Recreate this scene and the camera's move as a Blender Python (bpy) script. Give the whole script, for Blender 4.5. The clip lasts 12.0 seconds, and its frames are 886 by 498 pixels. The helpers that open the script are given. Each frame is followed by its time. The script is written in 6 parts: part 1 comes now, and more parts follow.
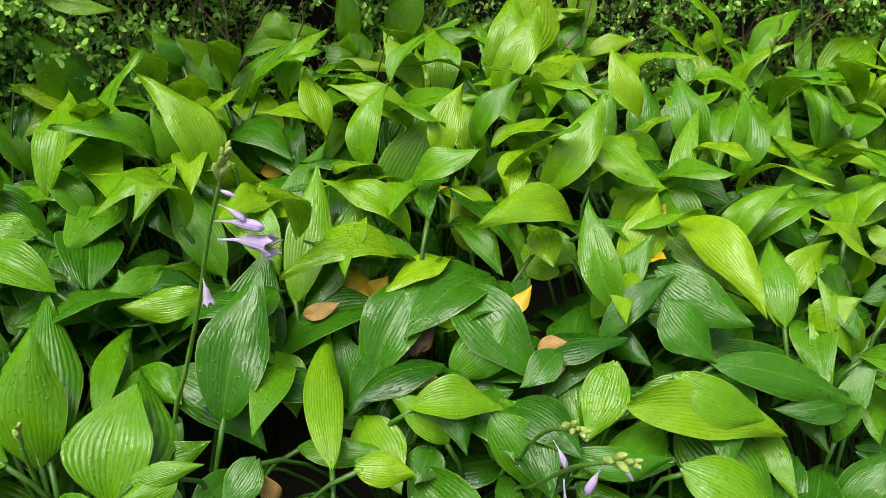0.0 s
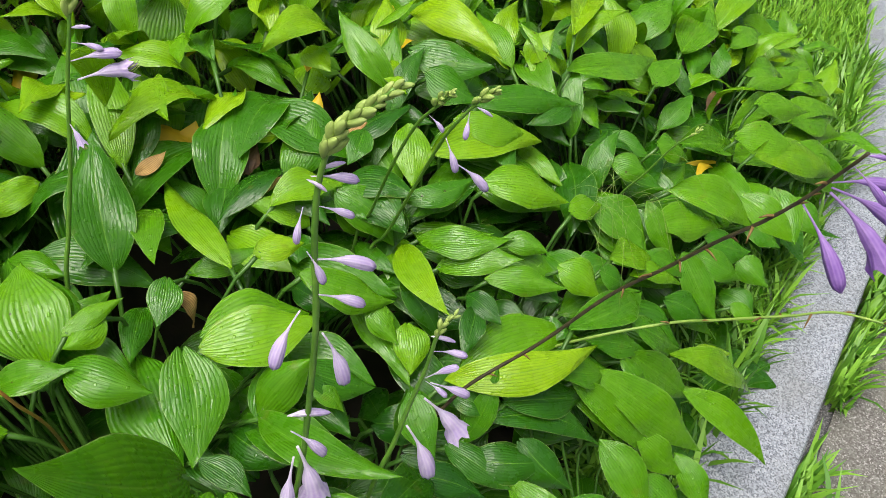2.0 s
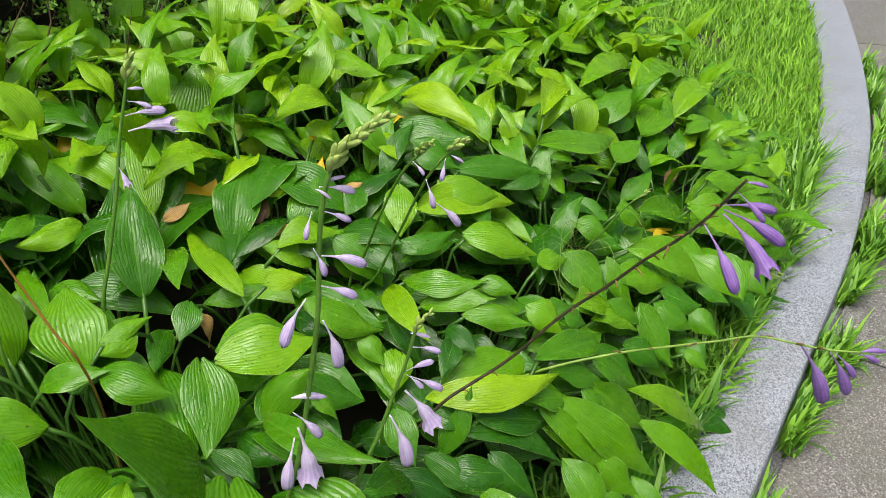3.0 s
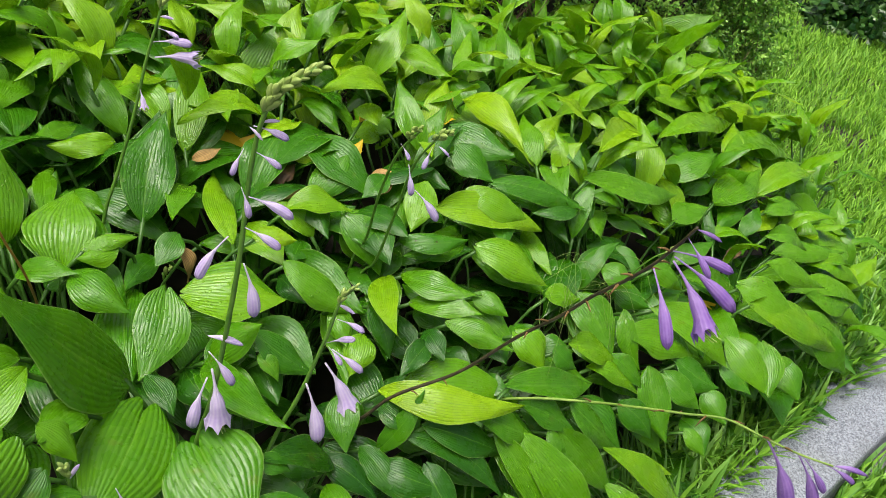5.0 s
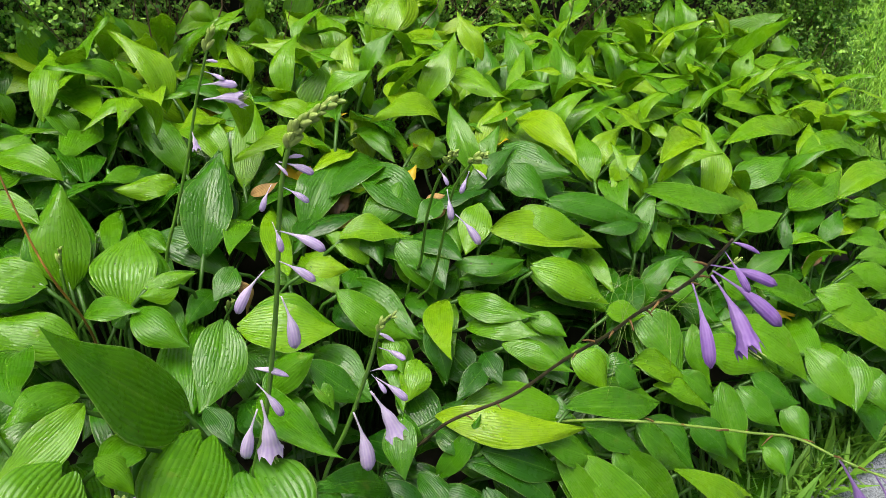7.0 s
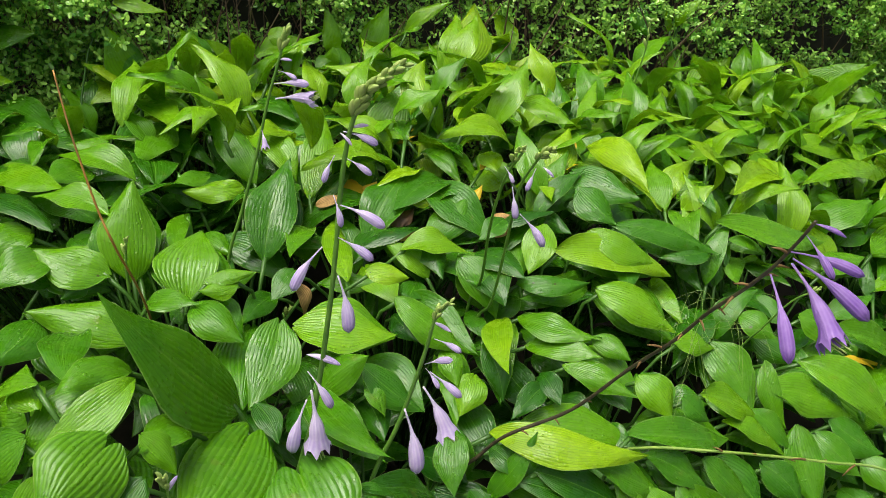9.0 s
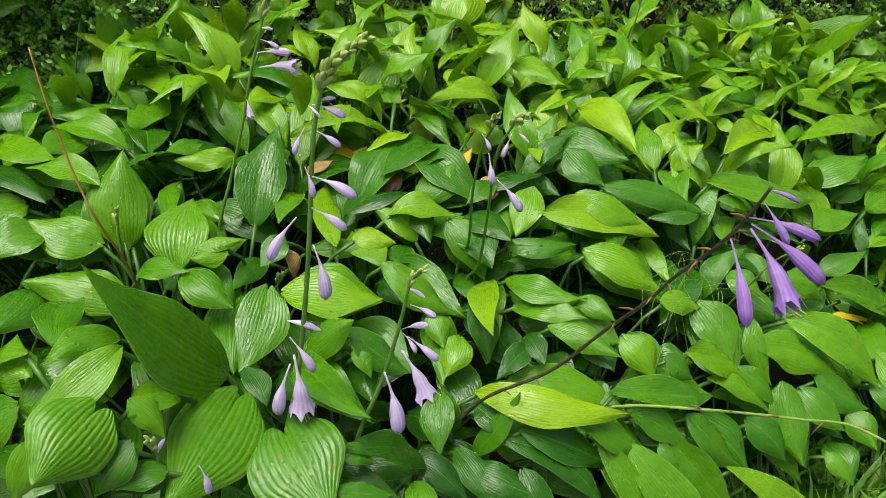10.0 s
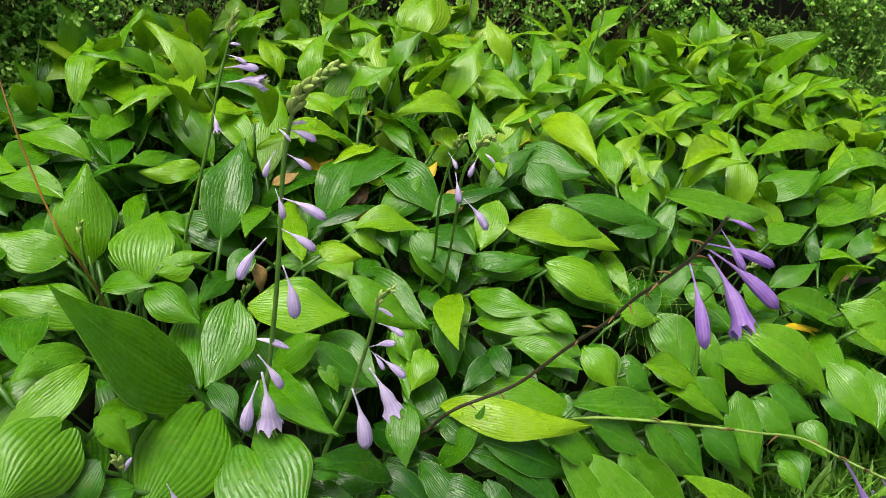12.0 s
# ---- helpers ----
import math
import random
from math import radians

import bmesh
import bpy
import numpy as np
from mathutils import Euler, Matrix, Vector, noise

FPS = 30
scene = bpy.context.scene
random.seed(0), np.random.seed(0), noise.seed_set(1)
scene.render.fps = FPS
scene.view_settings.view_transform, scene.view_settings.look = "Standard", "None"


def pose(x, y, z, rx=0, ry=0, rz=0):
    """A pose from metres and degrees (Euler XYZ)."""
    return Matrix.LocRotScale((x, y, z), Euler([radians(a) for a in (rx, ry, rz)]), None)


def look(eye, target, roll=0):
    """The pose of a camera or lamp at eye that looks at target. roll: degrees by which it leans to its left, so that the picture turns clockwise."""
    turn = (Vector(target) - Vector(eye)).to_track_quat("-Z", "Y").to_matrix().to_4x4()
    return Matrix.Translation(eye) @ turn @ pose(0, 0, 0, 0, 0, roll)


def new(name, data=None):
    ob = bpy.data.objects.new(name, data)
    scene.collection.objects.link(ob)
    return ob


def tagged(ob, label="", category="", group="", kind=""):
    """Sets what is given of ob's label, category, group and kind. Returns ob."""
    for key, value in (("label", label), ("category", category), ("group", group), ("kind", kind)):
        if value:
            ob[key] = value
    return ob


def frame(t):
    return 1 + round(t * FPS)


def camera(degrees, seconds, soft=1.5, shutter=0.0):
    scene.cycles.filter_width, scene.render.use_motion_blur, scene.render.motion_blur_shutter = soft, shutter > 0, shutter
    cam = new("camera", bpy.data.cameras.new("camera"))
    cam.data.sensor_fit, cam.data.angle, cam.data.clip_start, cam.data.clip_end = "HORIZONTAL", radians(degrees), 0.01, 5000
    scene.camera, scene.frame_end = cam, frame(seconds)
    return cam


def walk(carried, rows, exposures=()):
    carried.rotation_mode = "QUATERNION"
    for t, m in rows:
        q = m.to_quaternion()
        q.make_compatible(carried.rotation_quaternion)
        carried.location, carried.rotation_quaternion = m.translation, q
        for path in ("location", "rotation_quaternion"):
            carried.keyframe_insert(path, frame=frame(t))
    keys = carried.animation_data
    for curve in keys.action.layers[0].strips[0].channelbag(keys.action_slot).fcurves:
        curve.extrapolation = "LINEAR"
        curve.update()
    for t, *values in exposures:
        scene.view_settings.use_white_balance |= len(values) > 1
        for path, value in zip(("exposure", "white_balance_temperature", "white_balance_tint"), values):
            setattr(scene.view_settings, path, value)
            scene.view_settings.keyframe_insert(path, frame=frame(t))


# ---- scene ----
cam = camera(56.88, 12.0, soft=0.5)
PATH = [
    (0, (-0.0184, 0.4451, 1.0997), (-0.1440, 2.0459, -0.0926), -0.43),
    (0.5, (-0.0965, 0.3618, 1.0755), (0.1341, 1.9257, -0.1497), -3.89),
    (1, (-0.1428, 0.2980, 1.0675), (0.3845, 1.7383, -0.2160), -0.37),
    (1.5, (-0.1768, 0.3074, 1.0567), (0.4072, 1.6891, -0.2661), -3.29),
    (2, (-0.2111, 0.2411, 1.0717), (0.3927, 1.6125, -0.2530), -2.60),
    (2.5, (-0.2590, 0.1502, 1.0826), (0.3723, 1.5483, -0.2007), -2.17),
    (3, (-0.2673, 0.0840, 1.1055), (0.4197, 1.5852, -0.0234), -1.49),
    (3.2, (-0.2520, 0.0634, 1.1079), (0.4537, 1.5888, 0.0239), -1.04),
    (4.8, (-0.1168, 0.0211, 1.0637), (0.3345, 1.6531, -0.0007), 6.98),
    (5, (-0.1051, 0.0222, 1.0631), (0.2946, 1.6669, -0.0022), 6.94),
    (5.5, (-0.0867, 0.0241, 1.0609), (0.2055, 1.6865, -0.0120), 3.33),
    (6, (-0.0708, 0.0346, 1.0565), (0.1665, 1.7046, -0.0182), 2.49),
    (6.5, (-0.0612, 0.0333, 1.0692), (0.1357, 1.7152, 0.0050), 0.40),
    (6.7, (-0.0515, 0.0259, 1.0745), (0.1344, 1.7141, 0.0184), 0.12),
    (8.3, (-0.0537, 0.0134, 1.0021), (0.0553, 1.7842, 0.0790), 1.70),
    (8.5, (-0.0528, 0.0054, 1.0079), (0.0007, 1.7850, 0.0966), 0.73),
    (9, (-0.0505, 0.0034, 0.9912), (-0.0251, 1.7964, 0.1056), 0.49),
    (9.5, (-0.0237, -0.0079, 0.9992), (-0.0306, 1.7849, 0.1129), 0.25),
    (10, (-0.0108, -0.0054, 1.0071), (-0.0282, 1.7380, 0.0270), -0.98),
    (10.5, (0.0000, 0.0000, 1.0140), (0.0000, 1.7373, 0.0232), -1.32),
    (11, (-0.0025, -0.0003, 1.0146), (0.0505, 1.7295, 0.0122), -0.61),
    (11.5, (-0.0076, -0.0021, 1.0201), (0.0759, 1.7378, 0.0373), 0.27),
    (12, (-0.0169, -0.0078, 1.0304), (0.0607, 1.7332, 0.0491), 0.78),
]
walk(cam, [(t, look(eye, target, roll)) for t, eye, target, roll in PATH], [(0.0, 1.05), (12.0, 1.05)])

# ---- light: a bright overcast sky, a wide weak sun ----
world = bpy.data.worlds.new("sky")
scene.world = world
world.use_nodes = True
wn = world.node_tree.nodes
wl = world.node_tree.links
sky = wn.new("ShaderNodeTexSky")
sky.sky_type = "NISHITA"
sky.sun_disc = False
sky.sun_elevation = radians(73)
sky.sun_rotation = radians(228)
sky.air_density = 0.7
sky.dust_density = 8.0
sky.ozone_density = 0.3
wn["Background"].inputs["Strength"].default_value = 0.085
wl.new(sky.outputs[0], wn["Background"].inputs["Color"])
lamp = bpy.data.lights.new("sun", "SUN")
lamp.energy = 1.7
lamp.angle = radians(40)
lamp.color = (1.0, 0.97, 0.92)
sun = new("sun", lamp)
sun.matrix_world = look((-1.0, -0.9, 4.4), (0, 0, 0))


# ---- materials ----
def material(name):
    m = bpy.data.materials.new(name)
    m.use_nodes = True
    return m, m.node_tree.nodes, m.node_tree.links, m.node_tree.nodes["Principled BSDF"]


def ramp(nodes, stops):
    r = nodes.new("ShaderNodeValToRGB")
    e = r.color_ramp.elements
    while len(e) < len(stops):
        e.new(0.5)
    for k, (p, c) in zip(e, stops):
        k.position, k.color = p, (*c, 1)
    return r


def math_node(nodes, links, op, a, b=None):
    n = nodes.new("ShaderNodeMath")
    n.operation = op
    for i, v in enumerate((a, b)):
        if v is None:
            continue
        if isinstance(v, (int, float)):
            n.inputs[i].default_value = v
        else:
            links.new(v, n.inputs[i])
    return n.outputs[0]


def noise_node(nodes, links, scale, detail=3.0, vector=None):
    n = nodes.new("ShaderNodeTexNoise")
    n.inputs["Scale"].default_value = scale
    n.inputs["Detail"].default_value = detail
    if vector is not None:
        links.new(vector, n.inputs["Vector"])
    return n.outputs["Fac"]


def mix_colour(nodes, links, fac, a, b, mode="MIX"):
    n = nodes.new("ShaderNodeMix")
    n.data_type, n.blend_type = "RGBA", mode
    for slot, v in ((0, fac), (6, a), (7, b)):
        if isinstance(v, (int, float)):
            n.inputs[slot].default_value = v
        elif isinstance(v, tuple):
            n.inputs[slot].default_value = (*v, 1)
        else:
            links.new(v, n.inputs[slot])
    return n.outputs[2]


def bump_node(nodes, links, height, strength, distance, under=None):
    n = nodes.new("ShaderNodeBump")
    n.inputs["Strength"].default_value = strength
    n.inputs["Distance"].default_value = distance
    links.new(height, n.inputs["Height"])
    if under is not None:
        links.new(under, n.inputs["Normal"])
    return n.outputs[0]


def leaf_material():
    """Wet hosta leaf: corrugated by parallel veins that follow the leaf's own grid, colour by each blade's tone, rain
    film and drops.
    """
    m, nodes, links, bsdf = material("hosta_leaf")

    def calc(op, x, y=None):
        return math_node(nodes, links, op, x, y)

    uv = nodes.new("ShaderNodeUVMap")
    sep = nodes.new("ShaderNodeSeparateXYZ")
    links.new(uv.outputs[0], sep.inputs[0])
    u, along = sep.outputs[0], sep.outputs[1]
    blade_tone = nodes.new("ShaderNodeAttribute")
    blade_tone.attribute_name = "blade_tone"
    info = nodes.new("ShaderNodeObjectInfo")
    place = nodes.new("ShaderNodeNewGeometry").outputs["Position"]
    own = nodes.new("ShaderNodeTexCoord").outputs["Object"]
    tone_fac = calc("ADD", blade_tone.outputs["Fac"], calc("MULTIPLY", calc("SUBTRACT", info.outputs["Random"], 0.5), 0.10))
    tone_fac = calc("ADD", tone_fac, calc("MULTIPLY", calc("SUBTRACT", noise_node(nodes, links, 26.0, 3.0, place), 0.5), 0.24))
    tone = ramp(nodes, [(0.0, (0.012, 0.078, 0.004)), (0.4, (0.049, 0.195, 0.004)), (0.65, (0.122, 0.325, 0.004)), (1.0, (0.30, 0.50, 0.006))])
    links.new(tone_fac, tone.inputs[0])
    # seven swells on each side of the midrib, narrow furrows between them
    shift = calc("MULTIPLY", calc("SUBTRACT", noise_node(nodes, links, 20.0, 1.0, own), 0.5), 0.03)
    rib = calc("ABSOLUTE", calc("SINE", calc("MULTIPLY", calc("ADD", u, shift), math.pi * 14)))
    swell = calc("POWER", rib, 0.7)
    furrow = calc("POWER", calc("SUBTRACT", 1.0, rib), 3.0)
    middle = calc("ABSOLUTE", calc("SUBTRACT", u, 0.5))
    # furrows darkened in the colour, standing in for shading between the ribs
    colour = mix_colour(nodes, links, calc("MULTIPLY", furrow, 0.42), tone.outputs[0], (0.012, 0.075, 0.004))
    colour = mix_colour(nodes, links, calc("MULTIPLY", calc("LESS_THAN", middle, 0.011), 0.5), colour, (0.16, 0.36, 0.03))
    colour = mix_colour(nodes, links, calc("MULTIPLY", calc("GREATER_THAN", middle, 0.488), 0.45), colour, (0.32, 0.48, 0.12))
    # the finest cross grain of the skin
    grain = nodes.new("ShaderNodeMapping")
    grain.inputs["Scale"].default_value = (1.0, 0.25, 1.0)
    links.new(own, grain.inputs["Vector"])
    fine = noise_node(nodes, links, 420.0, 2.0, grain.outputs[0])
    colour = mix_colour(nodes, links, calc("MULTIPLY", calc("SUBTRACT", fine, 0.35), 0.5), colour, (0.02, 0.10, 0.004))
    stain = ramp(nodes, [(0.66, (0, 0, 0)), (0.74, (1, 1, 1))])
    links.new(noise_node(nodes, links, 55.0, 3.0, place), stain.inputs[0])
    colour = mix_colour(nodes, links, calc("MULTIPLY", stain.outputs[0], 0.30), colour, (0.15, 0.17, 0.02))
    # small bitten and dead specks, browned points
    speck = nodes.new("ShaderNodeTexVoronoi")
    speck.inputs["Scale"].default_value = 34.0
    links.new(place, speck.inputs["Vector"])
    pick = calc("GREATER_THAN", noise_node(nodes, links, 9.0, 2.0, place), 0.57)
    dead = calc("MULTIPLY", calc("LESS_THAN", speck.outputs["Distance"], 0.06), pick)
    colour = mix_colour(nodes, links, calc("MULTIPLY", dead, 0.85), colour, (0.035, 0.022, 0.006))
    links.new(colour, bsdf.inputs["Base Color"])
    # rain: satin skin, smoother where a film of water lies, and standing beads
    wet = ramp(nodes, [(0.36, (0.07, 0.07, 0.07)), (0.56, (0.36, 0.36, 0.36))])
    links.new(noise_node(nodes, links, 62.0, 4.0, place), wet.inputs[0])
    beads = nodes.new("ShaderNodeTexVoronoi")
    beads.inputs["Scale"].default_value = 150.0
    links.new(place, beads.inputs["Vector"])
    pearl = nodes.new("ShaderNodeRGBToBW")
    links.new(beads.outputs["Color"], pearl.inputs[0])
    round_bead = ramp(nodes, [(0.0, (1, 1, 1)), (0.22, (0.75, 0.75, 0.75)), (0.30, (0, 0, 0))])
    links.new(beads.outputs["Distance"], round_bead.inputs[0])
    where = ramp(nodes, [(0.41, (0, 0, 0)), (0.54, (1, 1, 1))])
    links.new(noise_node(nodes, links, 14.0, 2.0, place), where.inputs[0])
    drops = calc("MULTIPLY", calc("MULTIPLY", round_bead.outputs[0], where.outputs[0]), calc("GREATER_THAN", pearl.outputs[0], 0.50))
    n1 = bump_node(nodes, links, calc("MULTIPLY", swell, calc("SUBTRACT", 1.05, along)), 0.30, 0.0012)
    n2 = bump_node(nodes, links, noise_node(nodes, links, 110.0, 2.0, grain.outputs[0]), 0.50, 0.0024, n1)
    n2 = bump_node(nodes, links, noise_node(nodes, links, 30.0, 2.0, own), 0.35, 0.006, n2)
    n2 = bump_node(nodes, links, fine, 0.65, 0.0009, n2)
    n3 = bump_node(nodes, links, drops, 0.60, 0.0011, n2)
    links.new(n3, bsdf.inputs["Normal"])
    dry = nodes.new("ShaderNodeMix")
    links.new(drops, dry.inputs[0])
    links.new(wet.outputs[0], dry.inputs[2])
    dry.inputs[3].default_value = 0.05
    links.new(dry.outputs[0], bsdf.inputs["Roughness"])
    bsdf.inputs["Specular IOR Level"].default_value = 0.38
    glow = nodes.new("ShaderNodeBsdfTranslucent")
    links.new(mix_colour(nodes, links, 0.5, colour, (0.20, 0.42, 0.005)), glow.inputs["Color"])
    links.new(n1, glow.inputs["Normal"])
    both = nodes.new("ShaderNodeMixShader")
    both.inputs[0].default_value = 0.26
    links.new(bsdf.outputs[0], both.inputs[1])
    links.new(glow.outputs[0], both.inputs[2])
    links.new(both.outputs[0], nodes["Material Output"].inputs[0])
    return m


def plain_plant(name, low, high, scale=40.0, rough=0.45, clear=0.0, per_piece=0.0, ribs=0.0):
    """Stems, grass, hedge leaves, dead leaves: two tones broken up by noise."""
    m, nodes, links, bsdf = material(name)
    geo = nodes.new("ShaderNodeNewGeometry")
    fac = noise_node(nodes, links, scale, 3.0, geo.outputs["Position"])
    if per_piece:
        fac = math_node(nodes, links, "ADD", math_node(nodes, links, "MULTIPLY", fac, 1 - per_piece), math_node(nodes, links, "MULTIPLY", geo.outputs["Random Per Island"], per_piece))
    r = ramp(nodes, [(0.25, low), (0.75, high)])
    links.new(fac, r.inputs[0])
    paint = r.outputs[0]
    if ribs:
        uv = nodes.new("ShaderNodeUVMap")
        sep = nodes.new("ShaderNodeSeparateXYZ")
        links.new(uv.outputs[0], sep.inputs[0])
        line = math_node(nodes, links, "ABSOLUTE", math_node(nodes, links, "SINE", math_node(nodes, links, "MULTIPLY", sep.outputs[0], math.pi * 9)))
        paint = mix_colour(nodes, links, math_node(nodes, links, "MULTIPLY", math_node(nodes, links, "SUBTRACT", 1.0, line), ribs), paint, tuple(0.3 * c for c in low))
    links.new(paint, bsdf.inputs["Base Color"])
    bsdf.inputs["Roughness"].default_value = rough
    links.new(bump_node(nodes, links, noise_node(nodes, links, scale * 6, 2.0, geo.outputs["Position"]), 0.3, 0.001), bsdf.inputs["Normal"])
    if clear:
        glow = nodes.new("ShaderNodeBsdfTranslucent")
        links.new(r.outputs[0], glow.inputs["Color"])
        both = nodes.new("ShaderNodeMixShader")
        both.inputs[0].default_value = clear
        links.new(bsdf.outputs[0], both.inputs[1])
        links.new(glow.outputs[0], both.inputs[2])
        links.new(both.outputs[0], nodes["Material Output"].inputs[0])
    return m


def petal_material(name, pale, deep):
    """Thin petals with darker lengthwise stripes."""
    m, nodes, links, bsdf = material(name)
    uv = nodes.new("ShaderNodeUVMap")
    sep = nodes.new("ShaderNodeSeparateXYZ")
    links.new(uv.outputs[0], sep.inputs[0])
    stripe = math_node(nodes, links, "POWER", math_node(nodes, links, "ABSOLUTE", math_node(nodes, links, "SINE", math_node(nodes, links, "MULTIPLY", sep.outputs[0], math.pi * 12))), 2.0)
    along = ramp(nodes, [(0.0, (0.0, 0.0, 0.0)), (0.40, (0.45, 0.45, 0.45)), (0.75, (1, 1, 1))])
    links.new(sep.outputs[1], along.inputs[0])
    geo = nodes.new("ShaderNodeNewGeometry")
    soft = noise_node(nodes, links, 160.0, 3.0, geo.outputs["Position"])
    fac = math_node(nodes, links, "MULTIPLY", math_node(nodes, links, "ADD", math_node(nodes, links, "MULTIPLY", stripe, 0.28), math_node(nodes, links, "MULTIPLY", soft, 0.85)), along.outputs[0])
    colour = mix_colour(nodes, links, fac, pale, deep)
    links.new(colour, bsdf.inputs["Base Color"])
    bsdf.inputs["Roughness"].default_value = 0.5
    links.new(bump_node(nodes, links, stripe, 0.4, 0.0008), bsdf.inputs["Normal"])
    glow = nodes.new("ShaderNodeBsdfTranslucent")
    links.new(colour, glow.inputs["Color"])
    both = nodes.new("ShaderNodeMixShader")
    both.inputs[0].default_value = 0.35
    links.new(bsdf.outputs[0], both.inputs[1])
    links.new(glow.outputs[0], both.inputs[2])
    links.new(both.outputs[0], nodes["Material Output"].inputs[0])
    return m


def speckled(name, tones, fine, coarse, rough=0.75, stain=(0.1, 0.1, 0.08), relief=0.003, tint=None):
    """Granite, concrete or asphalt: grains, coarse blotches, dirt."""
    m, nodes, links, bsdf = material(name)
    geo = nodes.new("ShaderNodeNewGeometry")
    v = nodes.new("ShaderNodeTexVoronoi")
    v.inputs["Scale"].default_value = fine
    links.new(geo.outputs["Position"], v.inputs["Vector"])
    bw = nodes.new("ShaderNodeRGBToBW")
    links.new(v.outputs["Color"], bw.inputs[0])
    r = ramp(nodes, tones)
    links.new(bw.outputs[0], r.inputs[0])
    dirt = ramp(nodes, [(0.45, (0, 0, 0)), (0.75, (1, 1, 1))])
    links.new(noise_node(nodes, links, coarse, 5.0, geo.outputs["Position"]), dirt.inputs[0])
    paint = mix_colour(nodes, links, math_node(nodes, links, "MULTIPLY", dirt.outputs[0], 0.5), r.outputs[0], stain)
    if tint:
        info = nodes.new("ShaderNodeObjectInfo")
        paint = mix_colour(nodes, links, math_node(nodes, links, "MULTIPLY", info.outputs["Random"], 0.35), paint, tint)
    links.new(paint, bsdf.inputs["Base Color"])
    bsdf.inputs["Roughness"].default_value = rough
    n1 = bump_node(nodes, links, bw.outputs[0], 0.4, relief)
    links.new(bump_node(nodes, links, noise_node(nodes, links, fine * 0.3, 4.0, geo.outputs["Position"]), 0.4, relief, n1), bsdf.inputs["Normal"])
    return m


LEAF = leaf_material()
PETIOLE = plain_plant("leaf_stalk", (0.026, 0.090, 0.008), (0.065, 0.175, 0.018), 30, 0.4, 0.1)
SCAPE = plain_plant("flower_stem_green", (0.055, 0.16, 0.014), (0.13, 0.28, 0.03), 60, 0.45)
SCAPE_PALE = plain_plant("flower_stem_pale", (0.12, 0.24, 0.03), (0.26, 0.38, 0.07), 60, 0.45)
SCAPE_BROWN = plain_plant("flower_stem_purple_brown", (0.018, 0.012, 0.008), (0.06, 0.05, 0.02), 80, 0.5)
SCAPE_ORANGE = plain_plant("flower_stem_orange", (0.09, 0.05, 0.012), (0.42, 0.21, 0.03), 22, 0.5)
BUD = plain_plant("green_bud", (0.20, 0.33, 0.05), (0.44, 0.56, 0.16), 120, 0.5, 0.2)
LILAC = petal_material("lilac_petal", (0.80, 0.74, 0.88), (0.42, 0.28, 0.66))
VIOLET = petal_material("violet_petal", (0.43, 0.28, 0.63), (0.18, 0.068, 0.39))
YELLOW = plain_plant("yellowed_leaf", (0.50, 0.36, 0.010), (0.78, 0.53, 0.02), 40, 0.5, 0.3)
DRY = plain_plant("dry_leaf", (0.26, 0.14, 0.035), (0.60, 0.39, 0.13), 60, 0.7, 0.15, ribs=0.7)
BROWN = plain_plant("brown_leaf", (0.035, 0.018, 0.006), (0.13, 0.070, 0.022), 60, 0.6, 0.15)
SOIL = plain_plant("dark_soil", (0.006, 0.005, 0.003), (0.025, 0.018, 0.012), 25, 0.9)
GRASS = plain_plant("grass_blade", (0.10, 0.29, 0.014), (0.29, 0.56, 0.04), 9, 0.6, 0.3, 0.5)
WEED = plain_plant("weed_blade", (0.06, 0.20, 0.012), (0.22, 0.46, 0.04), 8, 0.45, 0.25, 0.6)
HEDGE = plain_plant("hedge_leaf", (0.085, 0.29, 0.024), (0.42, 0.72, 0.11), 7, 0.28, 0.2, 0.6)
SHRUB = plain_plant("shrub_leaf", (0.010, 0.050, 0.008), (0.07, 0.17, 0.03), 5, 0.3, 0.1, 0.7)
TWIG = plain_plant("hedge_twig", (0.05, 0.032, 0.018), (0.20, 0.13, 0.07), 60, 0.8)
# even near-black that stands in for the shade between the hedge leaves
SHADE = plain_plant("hedge_shade", (0.004, 0.006, 0.003), (0.015, 0.018, 0.008), 30, 0.9)
GRANITE = speckled("kerb_granite", [(0.20, (0.08, 0.09, 0.11)), (0.42, (0.19, 0.215, 0.25)), (0.66, (0.27, 0.30, 0.345)), (0.88, (0.37, 0.40, 0.44))], 480, 9, 0.6, (0.15, 0.16, 0.15), 0.003)
CONCRETE = speckled("gutter_concrete", [(0.2, (0.035, 0.036, 0.035)), (0.5, (0.10, 0.104, 0.10)), (0.75, (0.18, 0.185, 0.18)), (0.92, (0.44, 0.445, 0.44))], 480, 6, 0.75, (0.07, 0.085, 0.05), 0.006, (0.20, 0.175, 0.145))
ASPHALT = speckled("asphalt", [(0.2, (0.03, 0.032, 0.036)), (0.6, (0.10, 0.104, 0.11)), (0.9, (0.24, 0.245, 0.25))], 560, 3, 0.7, (0.07, 0.07, 0.066), 0.004)


# ---- shared builders ----
def mesh_from(name, verts, faces, mat, smooth=True, uvs=None):
    me = bpy.data.meshes.new(name)
    me.from_pydata(verts, [], faces)
    me.materials.append(mat)
    if smooth:
        me.polygons.foreach_set("use_smooth", [True] * len(me.polygons))
    if uvs is not None:
        layer = me.uv_layers.new(name="UVMap")
        idx = np.empty(len(me.loops), dtype=np.int32)
        me.loops.foreach_get("vertex_index", idx)
        layer.data.foreach_set("uv", np.asarray(uvs, dtype=np.float32)[idx].ravel())
    return me


